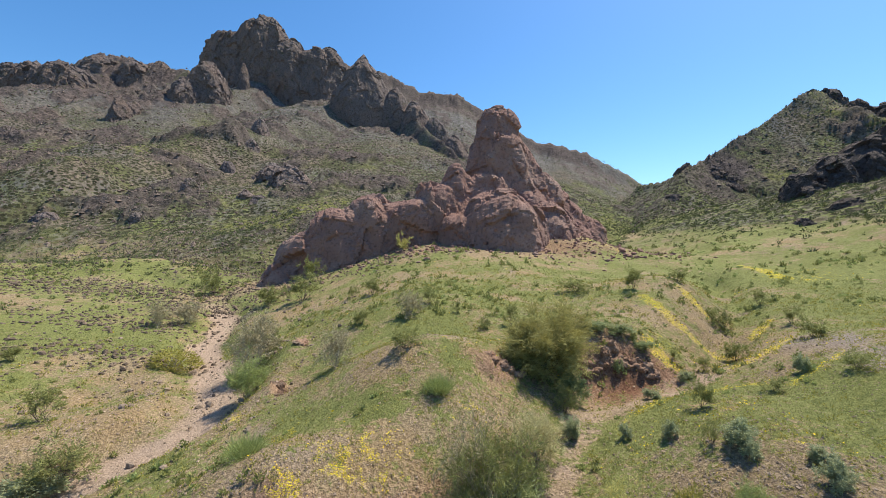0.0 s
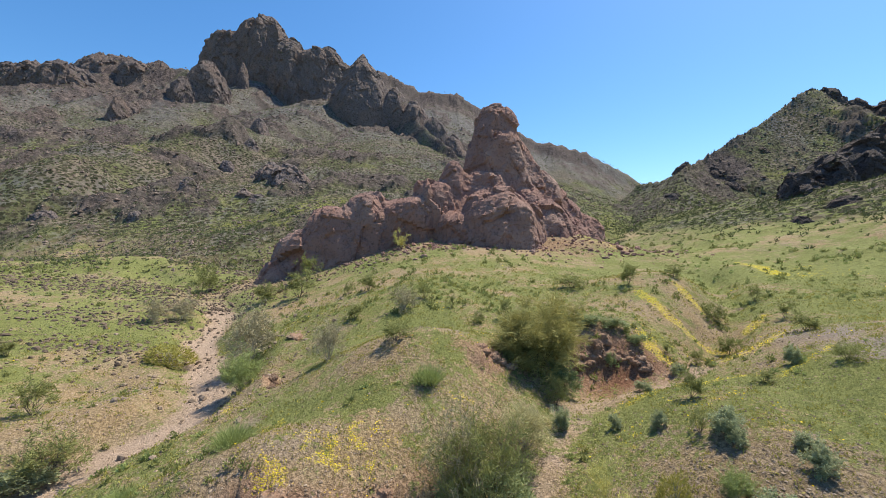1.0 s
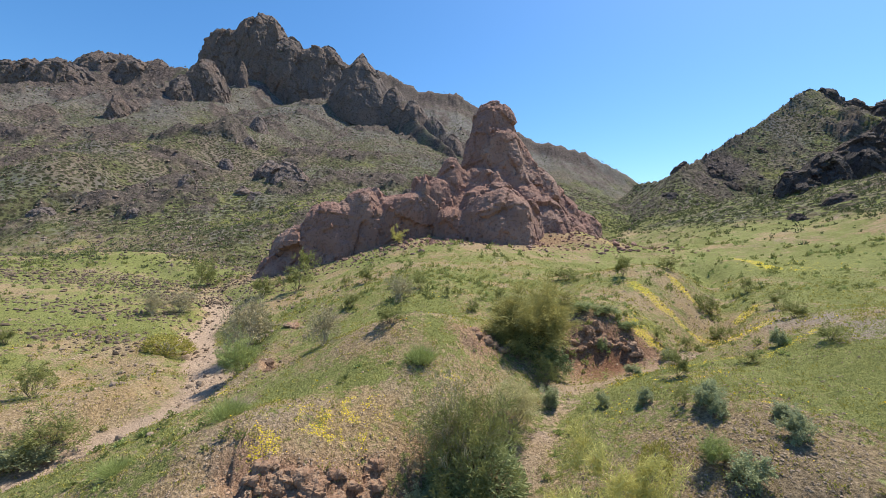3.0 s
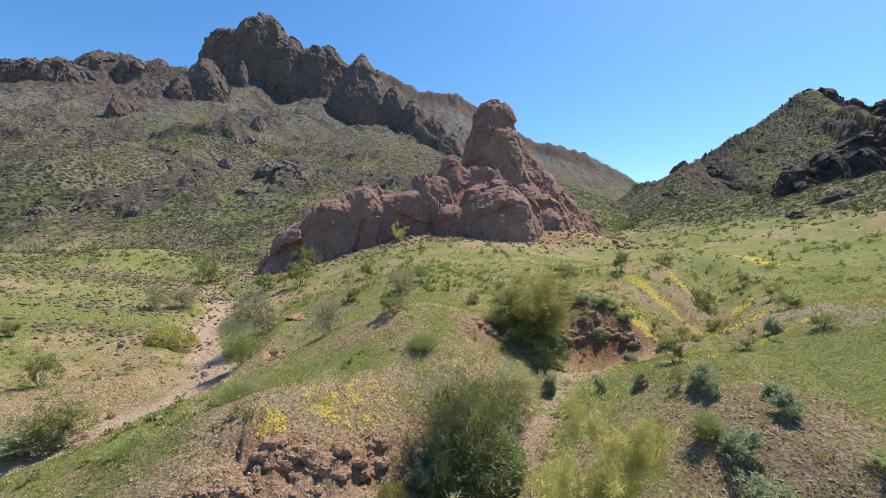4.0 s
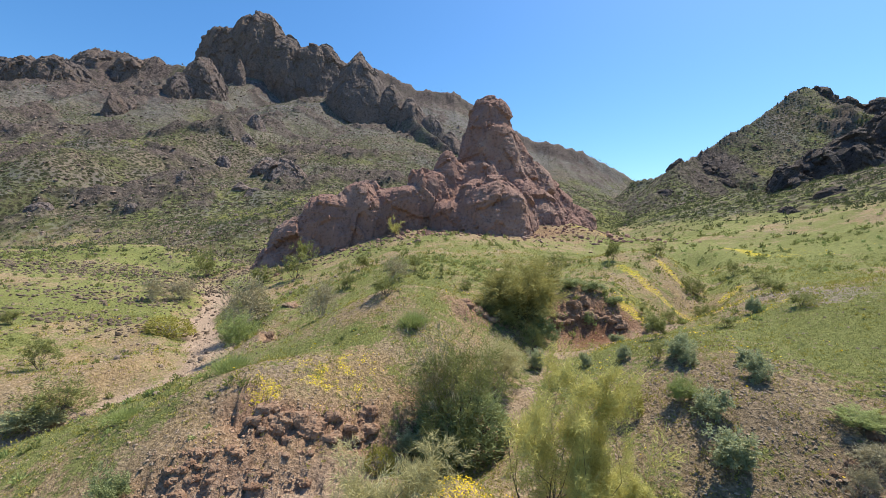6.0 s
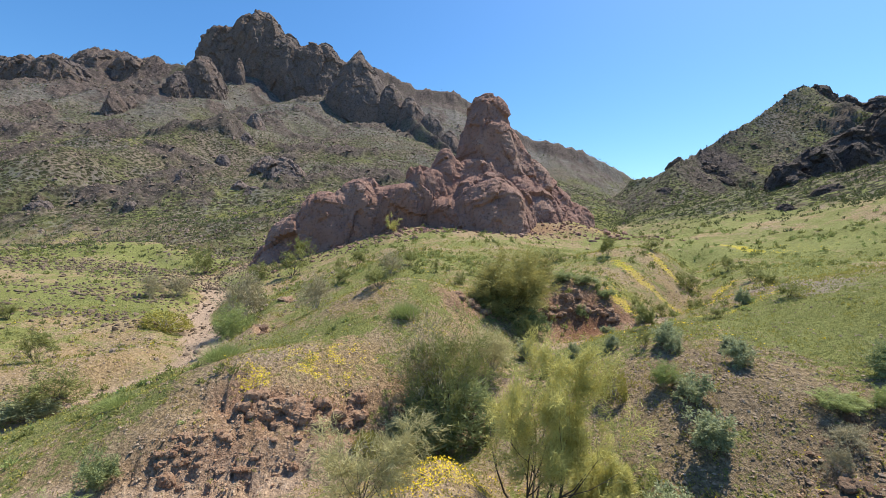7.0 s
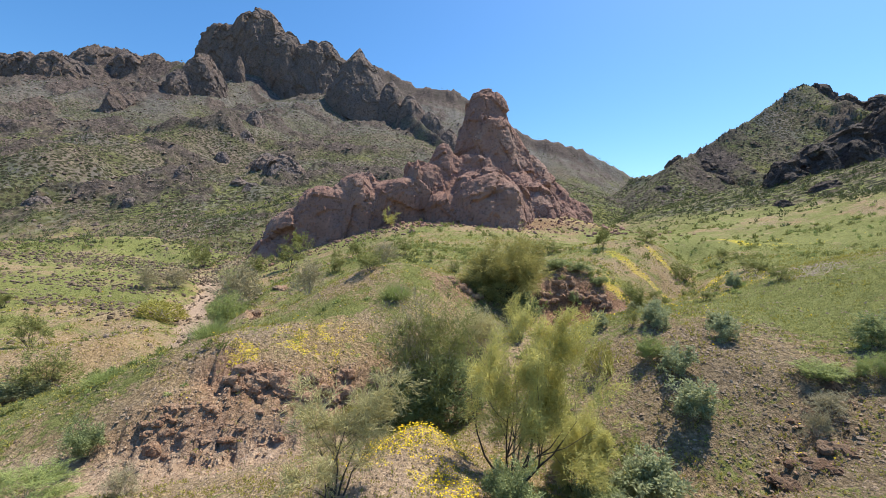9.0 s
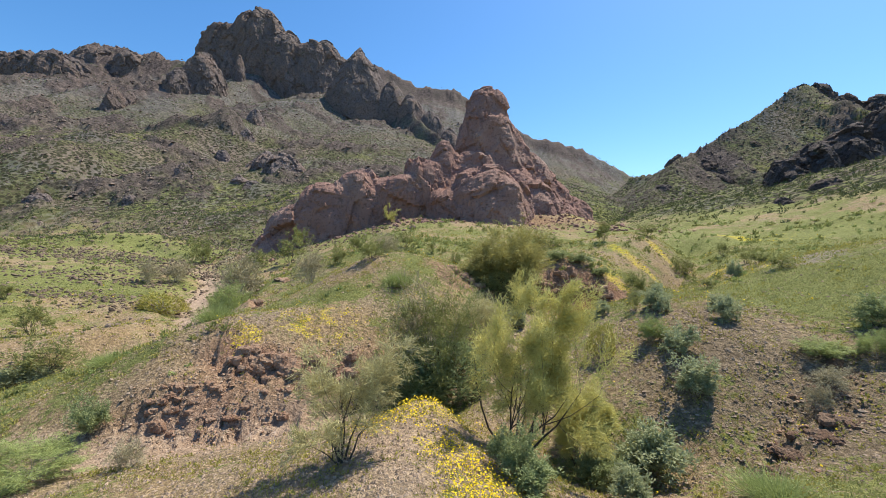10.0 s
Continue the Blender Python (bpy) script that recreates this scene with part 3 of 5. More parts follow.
def fused(blocks, voxel, rounds, seed, whole=True):
    """One skin over a heap of leaning, tapered blocks: x, y, top, half width, half depth, taper, turn, foot."""
    bm = bmesh.new()
    rng = random.Random(seed)
    for cx, cy, top, rx, ry, taper, turn, *under in blocks:
        base = under[0] if under else 0.0
        spin, vs = pose(cx, cy, 0, 0, 0, turn), []
        for f, k in ((-0.05, 1.08), (0.45, 0.97), (0.78, (1 + taper) / 2), (0.93, taper), (1.0, taper * 0.55)):
            for a in range(7):
                t, j = 2 * math.pi * (a + rng.uniform(-0.3, 0.3)) / 7, k * rng.uniform(0.9, 1.06)
                vs.append(bm.verts.new(spin @ Vector((rx * j * math.cos(t), ry * j * math.sin(t), base + (top - base) * (f + (rng.uniform(-0.04, 0.02) if f > 0.7 else 0))))))
        bmesh.ops.convex_hull(bm, input=vs)
    me = bpy.data.meshes.new("heap")
    bm.to_mesh(me), bm.free()
    ob = new("heap", me)
    m = ob.modifiers.new("skin", "REMESH")
    m.mode, m.voxel_size = "VOXEL", voxel
    m = ob.modifiers.new("soft", "SMOOTH")
    m.factor, m.iterations = 0.5, rounds
    out = bpy.data.meshes.new_from_object(ob.evaluated_get(bpy.context.evaluated_depsgraph_get()))
    bpy.data.objects.remove(ob), bpy.data.meshes.remove(me)
    return one_piece(out) if whole else out


def weathered(me, steps):
    """Push each point along its normal: steps of (size, height, seed, sharp), flat faces where sharp is None."""
    n = len(me.vertices)
    for size, height, seed, sharp in steps:
        p, q = np.empty(n * 3, np.float32), np.empty(n * 3, np.float32)
        me.vertices.foreach_get("co", p), me.vertex_normals.foreach_get("vector", q)
        p, q = p.reshape(-1, 3).astype(float), q.reshape(-1, 3)
        stretch = p * np.array([1.0, 1.0, 0.7])
        me.vertices.foreach_set("co", (p + q * ((-height * facets(stretch, size, seed)) if sharp is None else height * noise3(stretch, size, 4, seed, sharp))[:, None]).astype(np.float32).ravel())
        me.update()
    me.polygons.foreach_set("use_smooth", np.zeros(len(me.polygons), bool))
    return me


WING = [(-23.9, 62.5, 5.7, 4.7, 3.4, 0.5, 24, 1.0), (-20.4, 64.5, 10.4, 6.3, 4.2, 0.55, 20, 1.0), (-15.5, 66.0, 14.1, 8.1, 4.8, 0.65, 14, 1.0), (-11.8, 67.0, 17.1, 6.1, 4.8, 0.55, 5, 1.0), (-6.2, 68.0, 15.5, 7.6, 4.6, 0.8, 0, 1.0), (-1.1, 69.5, 19.1, 5.1, 4.8, 0.6, 0, 1.0), (2.5, 71.5, 22.5, 5.0, 5.0, 0.5, 0, 1.0)]
DOME = [(8.9, 67.5, 16.8, 9.5, 8.0, 0.55, -10, 1.0), (3.5, 66.0, 12.9, 6.0, 4.5, 0.6, 5, 1.0), (17.5, 72.0, 15.0, 6.9, 6.5, 0.5, -25, 1.0), (23.9, 76.0, 12.7, 6.1, 5.0, 0.4, -20, 1.0)]
SPIRE = [(10.5, 80.0, 35.1, 7.7, 8.5, 0.45, 0, 1.0), (10.8, 79.0, 29.4, 8.5, 8.0, 0.65, 0, 1.0), (11.0, 79.5, 34.4, 4.9, 7.0, 0.5, 0, 1.0), (12.8, 80.0, 28.3, 9.6, 8.5, 0.55, 0, 1.0), (17.5, 80.5, 22.6, 8.8, 8.0, 0.55, 0, 1.0), (23.0, 82.0, 18.6, 7.5, 7.0, 0.5, 0, 1.0), (27.9, 84.0, 15.1, 6.5, 5.5, 0.5, 0, 1.0)]
FILL = [(7.8, 74.0, 21.0, 7.4, 6.0, 0.6, 0, 1.0), (14.5, 75.0, 18.5, 7.2, 6.0, 0.5, -20, 1.0), (1.5, 70.5, 18.5, 5.2, 5.0, 0.6, 0, 1.0), (5.1, 73.0, 20.0, 4.7, 5.0, 0.55, 0, 1.0), (21.9, 78.0, 15.3, 6.4, 5.0, 0.45, -15, 1.0)]
outcrop = tagged(new("rock_outcrop"), "tall craggy reddish-brown rock outcrop rising from a grassy spur", "rock")
for name, blocks, seed in (("wing", WING + FILL[2:4], 3), ("tower", DOME + SPIRE + FILL, 23)):
    me = weathered(fused(blocks, 0.32, 14, seed), [(12, 1.0, seed, False), (5, 0.4, seed + 2, False), (7.0, -0.9, seed + 4, None), (3.2, -0.6, seed + 6, None), (1.5, -0.3, seed + 8, None), (0.7, 0.15, seed + 10, True)])
    me.name = name
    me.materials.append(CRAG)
    new(name, me).parent = outcrop

# ---------------------------------------------------------------- ledges of broken earth
def earth_material(name, k):
    n = Nodes(name, 0.95)
    a, b = n.noise(2.2, 5, 0.7), n.noise(14, 5, 0.7)
    col = n.mix(b, (0.15 * k, 0.082 * k, 0.052 * k), (0.4 * k, 0.245 * k, 0.16 * k))
    col = n.mix(n.between(a, 0.42, 0.62), col, n.mix(b, (0.2 * k, 0.125 * k, 0.082 * k), (0.48 * k, 0.33 * k, 0.23 * k)))
    col = n.mix(n.between(n.cells(16), 0.3, 0.12), col, n.mix(n.cells(16, "Color"), (0.12 * k, 0.085 * k, 0.07 * k), (0.46 * k, 0.36 * k, 0.29 * k)))
    n.bump(n.math("ADD", b, n.math("MULTIPLY", n.noise(45, 4, 0.7), 0.4)), 1.0, 0.05)
    return n.done(col)


EARTH, BROWN_EARTH = earth_material("red_earth", 1.0), earth_material("dark_brown_earth", 0.55)


def crumbled(label, line, spread, count, size, seed, earth=EARTH):
    """Slabs and crumbs of earth that stick out of a bank along a line, shading the hollows under them."""
    rng, blocks = random.Random(seed), []
    for _ in range(count):
        k = rng.randrange(len(line) - 1)
        f, off = rng.random(), rng.uniform(-spread, spread)
        x, y = line[k][0] + f * (line[k + 1][0] - line[k][0]), line[k][1] + f * (line[k + 1][1] - line[k][1]) + off
        w = size * rng.uniform(0.45, 1.3)
        top = ground_z(x, y) + size * rng.uniform(0.02, 0.28)
        blocks.append((x, y, top, w, w * rng.uniform(0.45, 0.8), rng.uniform(0.7, 0.95), rng.uniform(-35, 35), top - size * rng.uniform(0.35, 0.8)))
    me = weathered(fused(blocks, 0.16 * size, 1, seed, whole=False), [(1.2 * size, 0.16 * size, seed, False), (0.9 * size, -0.32 * size, seed + 2, None), (0.4 * size, -0.16 * size, seed + 4, None)])
    me.name = "crumbled_earth"
    me.materials.append(earth)
    tagged(new("crumbled_earth", me), label, "earth bank", "broken earth banks", kind="stuff")


crumbled("crumbling red earth slabs with shaded hollows along a gully bank", [(-5.0, 11.0), (-4.0, 10.8), (-2.8, 10.75), (-1.9, 11.1), (-1.0, 11.9)], 0.3, 46, 0.3, 301)
crumbled("small crumbs of pale red earth low on a gully bank", [(-6.2, 9.3), (-5.0, 9.5), (-3.8, 9.7), (-2.6, 10.0)], 0.45, 60, 0.17, 305)
crumbled("dark red eroded slabs of earth under a grassy rim", [(7.0, 21.1), (8.3, 21.7), (9.3, 21.9), (10.4, 21.5), (11.3, 21.1)], 0.3, 34, 0.34, 309)
crumbled("eroded dark earth slabs beside the wash", [(-8.9, 21.6), (-8.4, 20.9), (-8.0, 20.2)], 0.25, 16, 0.35, 325, BROWN_EARTH)
crumbled("dark red root-bound earth above the wash", [(-9.9, 28.8), (-9.6, 27.6)], 0.3, 14, 0.5, 329)
crumbled("red earth crumbs in a small scar on a knoll", [(2.1, 19.1), (3.0, 18.9), (3.8, 19.2)], 0.3, 26, 0.28, 313)
crumbled("dark crumbled hollows in the gravel slope", [(9.2, 7.5), (10.3, 7.7), (11.2, 8.0)], 0.2, 20, 0.22, 317, BROWN_EARTH)
crumbled("dark crumbled hollows low in the gravel slope", [(7.4, 5.9), (8.6, 6.3), (9.9, 6.6)], 0.25, 30, 0.22, 321, BROWN_EARTH)

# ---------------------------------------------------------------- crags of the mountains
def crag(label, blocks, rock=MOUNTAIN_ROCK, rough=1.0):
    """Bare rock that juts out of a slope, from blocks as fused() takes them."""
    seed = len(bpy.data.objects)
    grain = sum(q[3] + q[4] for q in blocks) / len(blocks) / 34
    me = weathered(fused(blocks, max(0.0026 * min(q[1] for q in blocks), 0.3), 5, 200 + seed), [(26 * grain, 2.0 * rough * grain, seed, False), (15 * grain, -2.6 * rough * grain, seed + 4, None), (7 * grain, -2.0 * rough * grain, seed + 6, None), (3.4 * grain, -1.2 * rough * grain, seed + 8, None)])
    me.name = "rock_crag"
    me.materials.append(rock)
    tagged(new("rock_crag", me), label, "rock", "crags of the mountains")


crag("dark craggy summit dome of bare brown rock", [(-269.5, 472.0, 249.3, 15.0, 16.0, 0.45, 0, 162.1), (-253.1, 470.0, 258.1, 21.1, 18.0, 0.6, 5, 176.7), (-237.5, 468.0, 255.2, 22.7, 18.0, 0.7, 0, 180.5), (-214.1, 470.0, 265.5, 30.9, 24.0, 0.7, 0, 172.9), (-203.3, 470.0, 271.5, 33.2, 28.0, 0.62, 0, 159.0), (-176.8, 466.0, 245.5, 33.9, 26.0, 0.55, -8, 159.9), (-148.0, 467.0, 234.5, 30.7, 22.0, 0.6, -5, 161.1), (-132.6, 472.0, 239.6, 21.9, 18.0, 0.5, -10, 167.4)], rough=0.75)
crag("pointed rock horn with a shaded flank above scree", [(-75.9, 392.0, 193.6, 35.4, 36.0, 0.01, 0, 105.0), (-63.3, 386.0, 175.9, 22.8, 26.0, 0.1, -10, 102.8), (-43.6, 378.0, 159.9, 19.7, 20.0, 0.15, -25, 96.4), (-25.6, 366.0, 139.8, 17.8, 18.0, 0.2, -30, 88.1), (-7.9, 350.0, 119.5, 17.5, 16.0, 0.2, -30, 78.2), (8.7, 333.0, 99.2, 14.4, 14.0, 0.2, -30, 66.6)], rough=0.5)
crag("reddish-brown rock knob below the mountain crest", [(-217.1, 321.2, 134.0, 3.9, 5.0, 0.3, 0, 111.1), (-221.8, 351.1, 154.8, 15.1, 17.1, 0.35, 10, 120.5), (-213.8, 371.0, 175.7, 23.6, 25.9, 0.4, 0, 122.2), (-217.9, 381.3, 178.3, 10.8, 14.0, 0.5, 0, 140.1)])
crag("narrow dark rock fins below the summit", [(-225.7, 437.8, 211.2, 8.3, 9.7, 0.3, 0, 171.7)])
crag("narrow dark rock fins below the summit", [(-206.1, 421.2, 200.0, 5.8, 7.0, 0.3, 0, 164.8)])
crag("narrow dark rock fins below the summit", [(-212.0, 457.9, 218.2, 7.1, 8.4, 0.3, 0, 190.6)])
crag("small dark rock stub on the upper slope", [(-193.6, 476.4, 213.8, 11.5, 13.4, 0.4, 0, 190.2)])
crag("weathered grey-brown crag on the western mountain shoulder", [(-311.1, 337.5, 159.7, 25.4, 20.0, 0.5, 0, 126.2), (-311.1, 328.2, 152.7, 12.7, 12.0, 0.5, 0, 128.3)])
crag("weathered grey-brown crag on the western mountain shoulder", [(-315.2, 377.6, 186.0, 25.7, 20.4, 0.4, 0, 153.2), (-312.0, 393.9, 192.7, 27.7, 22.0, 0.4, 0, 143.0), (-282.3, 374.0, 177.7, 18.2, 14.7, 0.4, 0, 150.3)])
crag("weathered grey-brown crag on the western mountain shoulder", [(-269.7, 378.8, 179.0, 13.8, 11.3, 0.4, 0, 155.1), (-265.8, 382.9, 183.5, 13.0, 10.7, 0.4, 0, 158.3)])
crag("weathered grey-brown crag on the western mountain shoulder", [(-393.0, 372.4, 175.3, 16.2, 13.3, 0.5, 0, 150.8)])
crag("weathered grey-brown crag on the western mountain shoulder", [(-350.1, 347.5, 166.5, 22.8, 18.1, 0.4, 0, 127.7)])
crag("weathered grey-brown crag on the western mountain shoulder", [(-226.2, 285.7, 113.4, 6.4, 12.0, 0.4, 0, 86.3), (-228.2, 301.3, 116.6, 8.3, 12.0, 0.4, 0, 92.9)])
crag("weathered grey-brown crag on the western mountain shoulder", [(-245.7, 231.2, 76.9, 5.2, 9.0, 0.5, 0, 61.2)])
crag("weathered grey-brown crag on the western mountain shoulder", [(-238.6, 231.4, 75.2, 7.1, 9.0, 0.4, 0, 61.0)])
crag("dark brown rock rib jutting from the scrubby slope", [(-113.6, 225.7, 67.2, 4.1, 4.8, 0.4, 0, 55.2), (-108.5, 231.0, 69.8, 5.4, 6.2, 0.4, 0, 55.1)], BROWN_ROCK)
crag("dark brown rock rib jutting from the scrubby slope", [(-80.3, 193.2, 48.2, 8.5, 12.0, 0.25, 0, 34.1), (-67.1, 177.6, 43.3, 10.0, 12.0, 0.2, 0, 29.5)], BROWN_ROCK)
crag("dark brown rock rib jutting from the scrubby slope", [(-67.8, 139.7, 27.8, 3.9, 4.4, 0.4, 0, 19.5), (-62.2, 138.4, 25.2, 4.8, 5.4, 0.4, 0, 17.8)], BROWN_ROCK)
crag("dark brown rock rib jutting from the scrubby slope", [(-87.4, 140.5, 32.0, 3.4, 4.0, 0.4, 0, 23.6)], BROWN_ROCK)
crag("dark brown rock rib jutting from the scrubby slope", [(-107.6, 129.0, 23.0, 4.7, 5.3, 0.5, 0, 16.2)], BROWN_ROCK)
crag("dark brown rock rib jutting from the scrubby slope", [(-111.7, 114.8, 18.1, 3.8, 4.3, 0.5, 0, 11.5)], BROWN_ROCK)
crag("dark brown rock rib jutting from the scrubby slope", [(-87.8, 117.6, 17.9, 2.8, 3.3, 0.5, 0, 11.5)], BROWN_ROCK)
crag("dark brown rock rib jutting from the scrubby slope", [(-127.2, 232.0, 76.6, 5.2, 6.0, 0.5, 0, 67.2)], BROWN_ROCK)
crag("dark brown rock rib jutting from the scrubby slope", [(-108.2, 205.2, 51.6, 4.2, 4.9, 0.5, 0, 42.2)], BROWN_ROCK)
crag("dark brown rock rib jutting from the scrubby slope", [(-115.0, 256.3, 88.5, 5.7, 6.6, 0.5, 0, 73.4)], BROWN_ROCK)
# eastern hill: same rock, its shade put into a darker colour
crag("shaded rocky crag on the flank of the green hill", [(188.6, 210.6, 88.4, 8.1, 9.1, 0.4, 0, 67.1), (196.4, 208.5, 88.8, 10.6, 11.6, 0.4, 0, 60.5)], SHADED_ROCK)
crag("shaded rocky crag on the flank of the green hill", [(192.3, 190.4, 76.1, 9.7, 10.6, 0.4, 0, 54.8), (207.1, 190.0, 76.0, 11.4, 12.0, 0.4, 0, 55.8)], SHADED_ROCK)
crag("shaded rocky crag on the flank of the green hill", [(145.5, 195.3, 56.4, 11.6, 12.6, 0.4, 10, 43.0)], SHADED_ROCK)
crag("shaded rocky crag on the flank of the green hill", [(107.7, 181.2, 45.5, 5.7, 6.5, 0.4, 10, 30.0), (120.1, 183.1, 43.4, 7.0, 7.9, 0.4, -10, 34.1), (126.1, 179.5, 40.7, 7.8, 8.7, 0.4, -15, 30.9)], SHADED_ROCK)
crag("shaded rocky crag on the flank of the green hill", [(86.5, 98.0, 24.4, 6.4, 10.0, 0.3, -25, 5.5), (95.6, 101.0, 29.8, 7.8, 12.0, 0.35, -22, 6.7), (108.6, 105.0, 35.8, 9.3, 14.0, 0.35, -20, 9.5), (123.1, 109.0, 42.8, 10.8, 16.0, 0.35, -20, 11.8)], SHADED_ROCK)
crag("shaded rocky crag on the flank of the green hill", [(63.3, 71.4, 12.7, 2.1, 3.0, 0.5, 0, 8.6)], SHADED_ROCK)
crag("shaded rocky crag on the flank of the green hill", [(73.0, 73.6, 16.4, 2.9, 4.0, 0.5, 0, 11.5)], SHADED_ROCK)
crag("shaded rocky crag on the flank of the green hill", [(93.0, 165.7, 29.6, 5.8, 6.5, 0.5, 0, 23.2)], SHADED_ROCK)
crag("shaded rocky crag on the flank of the green hill", [(121.2, 171.4, 35.3, 4.8, 5.5, 0.5, 0, 27.1)], SHADED_ROCK)

# ---------------------------------------------------------------- plants: materials and ways of growing
def leaf_material(name, dark, light, glow=0.35):
    n = Nodes(name, 0.7)
    g = n.t.nodes.new("ShaderNodeNewGeometry")
    o = n.t.nodes.new("ShaderNodeObjectInfo")
    f = n.math("ADD", n.math("MULTIPLY", g.outputs["Random Per Island"], 0.65), n.math("MULTIPLY", n.noise(1.6, 3), 0.35))
    col = n.mix(f, dark, light)
    col = n.mix(n.math("MULTIPLY", o.outputs["Random"], 0.22), col, n.mix(0.5, light, (0.3, 0.26, 0.14)))
    thin = n.t.nodes.new("ShaderNodeBsdfTranslucent")
    both = n.t.nodes.new("ShaderNodeMixShader")
    both.inputs[0].default_value = glow
    n.put(thin.inputs["Color"], col)
    n.t.links.new(n.bsdf.outputs[0], both.inputs[1]), n.t.links.new(thin.outputs[0], both.inputs[2])
    n.t.links.new(both.outputs[0], n.t.nodes["Material Output"].inputs["Surface"])
    return n.done(col)


def bark_material(name, dark, light):
    n = Nodes(name, 0.9)
    n.bump(n.noise(60, 3), 0.5, 0.01)
    return n.done(n.mix(n.noise(14, 4, 0.7), dark, light))


def stone_material(name, dark, light):
    n = Nodes(name, 0.92)
    g = n.t.nodes.new("ShaderNodeNewGeometry")
    n.bump(n.noise(18, 4, 0.7), 0.6, 0.03)
    return n.done(n.mix(n.math("ADD", n.math("MULTIPLY", g.outputs["Random Per Island"], 0.6), n.math("MULTIPLY", n.noise(5, 5, 0.7), 0.4)), dark, light))


LEAF = {
    "creosote": leaf_material("creosote_leaves", (0.13, 0.15, 0.045), (0.36, 0.37, 0.13)),
    "palo": leaf_material("palo_verde_twigs", (0.38, 0.36, 0.095), (0.74, 0.68, 0.25)),
    "brittle": leaf_material("grey_green_leaves", (0.2, 0.235, 0.11), (0.5, 0.53, 0.32), 0.4),
    "dark": leaf_material("dark_green_leaves", (0.13, 0.17, 0.065), (0.4, 0.45, 0.21)),
    "lush": leaf_material("bright_green_leaves", (0.17, 0.22, 0.065), (0.45, 0.51, 0.19)),
    "dry": leaf_material("dry_grey_leaves", (0.24, 0.215, 0.12), (0.5, 0.44, 0.28), 0.2),
    "straw": leaf_material("straw_twigs", (0.3, 0.28, 0.12), (0.64, 0.58, 0.31)),
    "gold": leaf_material("yellow_green_leaves", (0.2, 0.2, 0.04), (0.48, 0.43, 0.1)),
    "grass": leaf_material("spring_grass", (0.15, 0.175, 0.05), (0.42, 0.43, 0.17), 0.45),
    "bloom": leaf_material("yellow_petals", (0.74, 0.5, 0.008), (0.93, 0.72, 0.03), 0.3),
    "olive": leaf_material("olive_yellow_twigs", (0.21, 0.2, 0.06), (0.52, 0.47, 0.17)),
    "scrub": leaf_material("slope_scrub", (0.042, 0.06, 0.024), (0.18, 0.205, 0.085), 0.2),
}
BARK = {"grey": bark_material("grey_bark", (0.2, 0.175, 0.14), (0.46, 0.42, 0.35)), "dark": bark_material("dark_bark", (0.035, 0.03, 0.025), (0.13, 0.11, 0.085))}
STONE = stone_material("desert_stones", (0.095, 0.066, 0.046), (0.53, 0.4, 0.29))
BASALT = stone_material("dark_rubble", (0.055, 0.04, 0.03), (0.24, 0.175, 0.125))


def unit(v):
    return v / np.maximum(np.linalg.norm(v, axis=-1, keepdims=True), 1e-9)


def grow(rng, stems, length, lean, levels, kids, wander, lift, thick, parts=5):
    """Branching from one base: pieces (start, end, two radii, stem) and the outer twigs (point, way)."""
    segs, tips, stem = [], [], [0]

    def shoot(p, d, long, r, level):
        n = parts if level == 0 else parts - 1
        for i in range(n):
            d = d + wander * rng.normal(size=3) + np.array([0, 0, lift])
            d = d / np.linalg.norm(d)
            q, r2 = p + d * long / n, r * (1 - 0.14 * (i + 1) / n * 3)
            segs.append((p, q, r, max(r2, 0.2 * r), stem[0]))
            if level == levels:
                tips.append((q, d))
            elif i > 0 or level > 0:
                for _ in range(rng.poisson(kids)):
                    side = rng.normal(size=3)
                    side -= d * side.dot(d)
                    shoot(q, unit(d * 0.75 + unit(side) * 0.85), long * rng.uniform(0.42, 0.7), r2 * 0.6, level + 1)
            p, r = q, max(r2, 0.2 * r)
        if level < levels:
            tips.append((p, d))

    for k in range(stems):
        stem[0] = k
        a = 2 * math.pi * (k + rng.uniform(0, 0.8)) / stems
        t = radians(lean) * math.sqrt(rng.uniform(0.04, 1))
        d = np.array([math.cos(a) * math.sin(t), math.sin(a) * math.sin(t), math.cos(t)])
        shoot(np.array([math.cos(a), math.sin(a), 0]) * 0.03 * length - np.array([0, 0, 0.04 * length]), d, length * rng.uniform(0.65, 1.1), thick, 0)
    return segs, np.array([t[0] for t in tips]), np.array([t[1] for t in tips])


def tubes(name, segs, mat, sides=5):
    a, b = np.array([s[0] for s in segs]), np.array([s[1] for s in segs])
    ra, rb = np.array([s[2] for s in segs]), np.array([s[3] for s in segs])
    w = unit(b - a)
    u = unit(np.cross(w, np.where(np.abs(w[:, 2:3]) > 0.9, [[1.0, 0, 0]], [[0, 0, 1.0]])))
    v = np.cross(w, u)
    ang = 2 * np.pi * np.arange(sides) / sides
    ring = np.cos(ang)[None, :, None] * u[:, None] + np.sin(ang)[None, :, None] * v[:, None]
    verts = np.concatenate([a[:, None] + ring * ra[:, None, None], b[:, None] + ring * rb[:, None, None]], 1).reshape(-1, 3)
    k = np.arange(sides)
    q = np.stack([k, (k + 1) % sides, sides + (k + 1) % sides, sides + k], -1)
    me = quad_mesh(name, verts, (np.arange(len(segs))[:, None, None] * 2 * sides + q[None]).reshape(-1, 4))
    me.materials.append(mat)
    return me


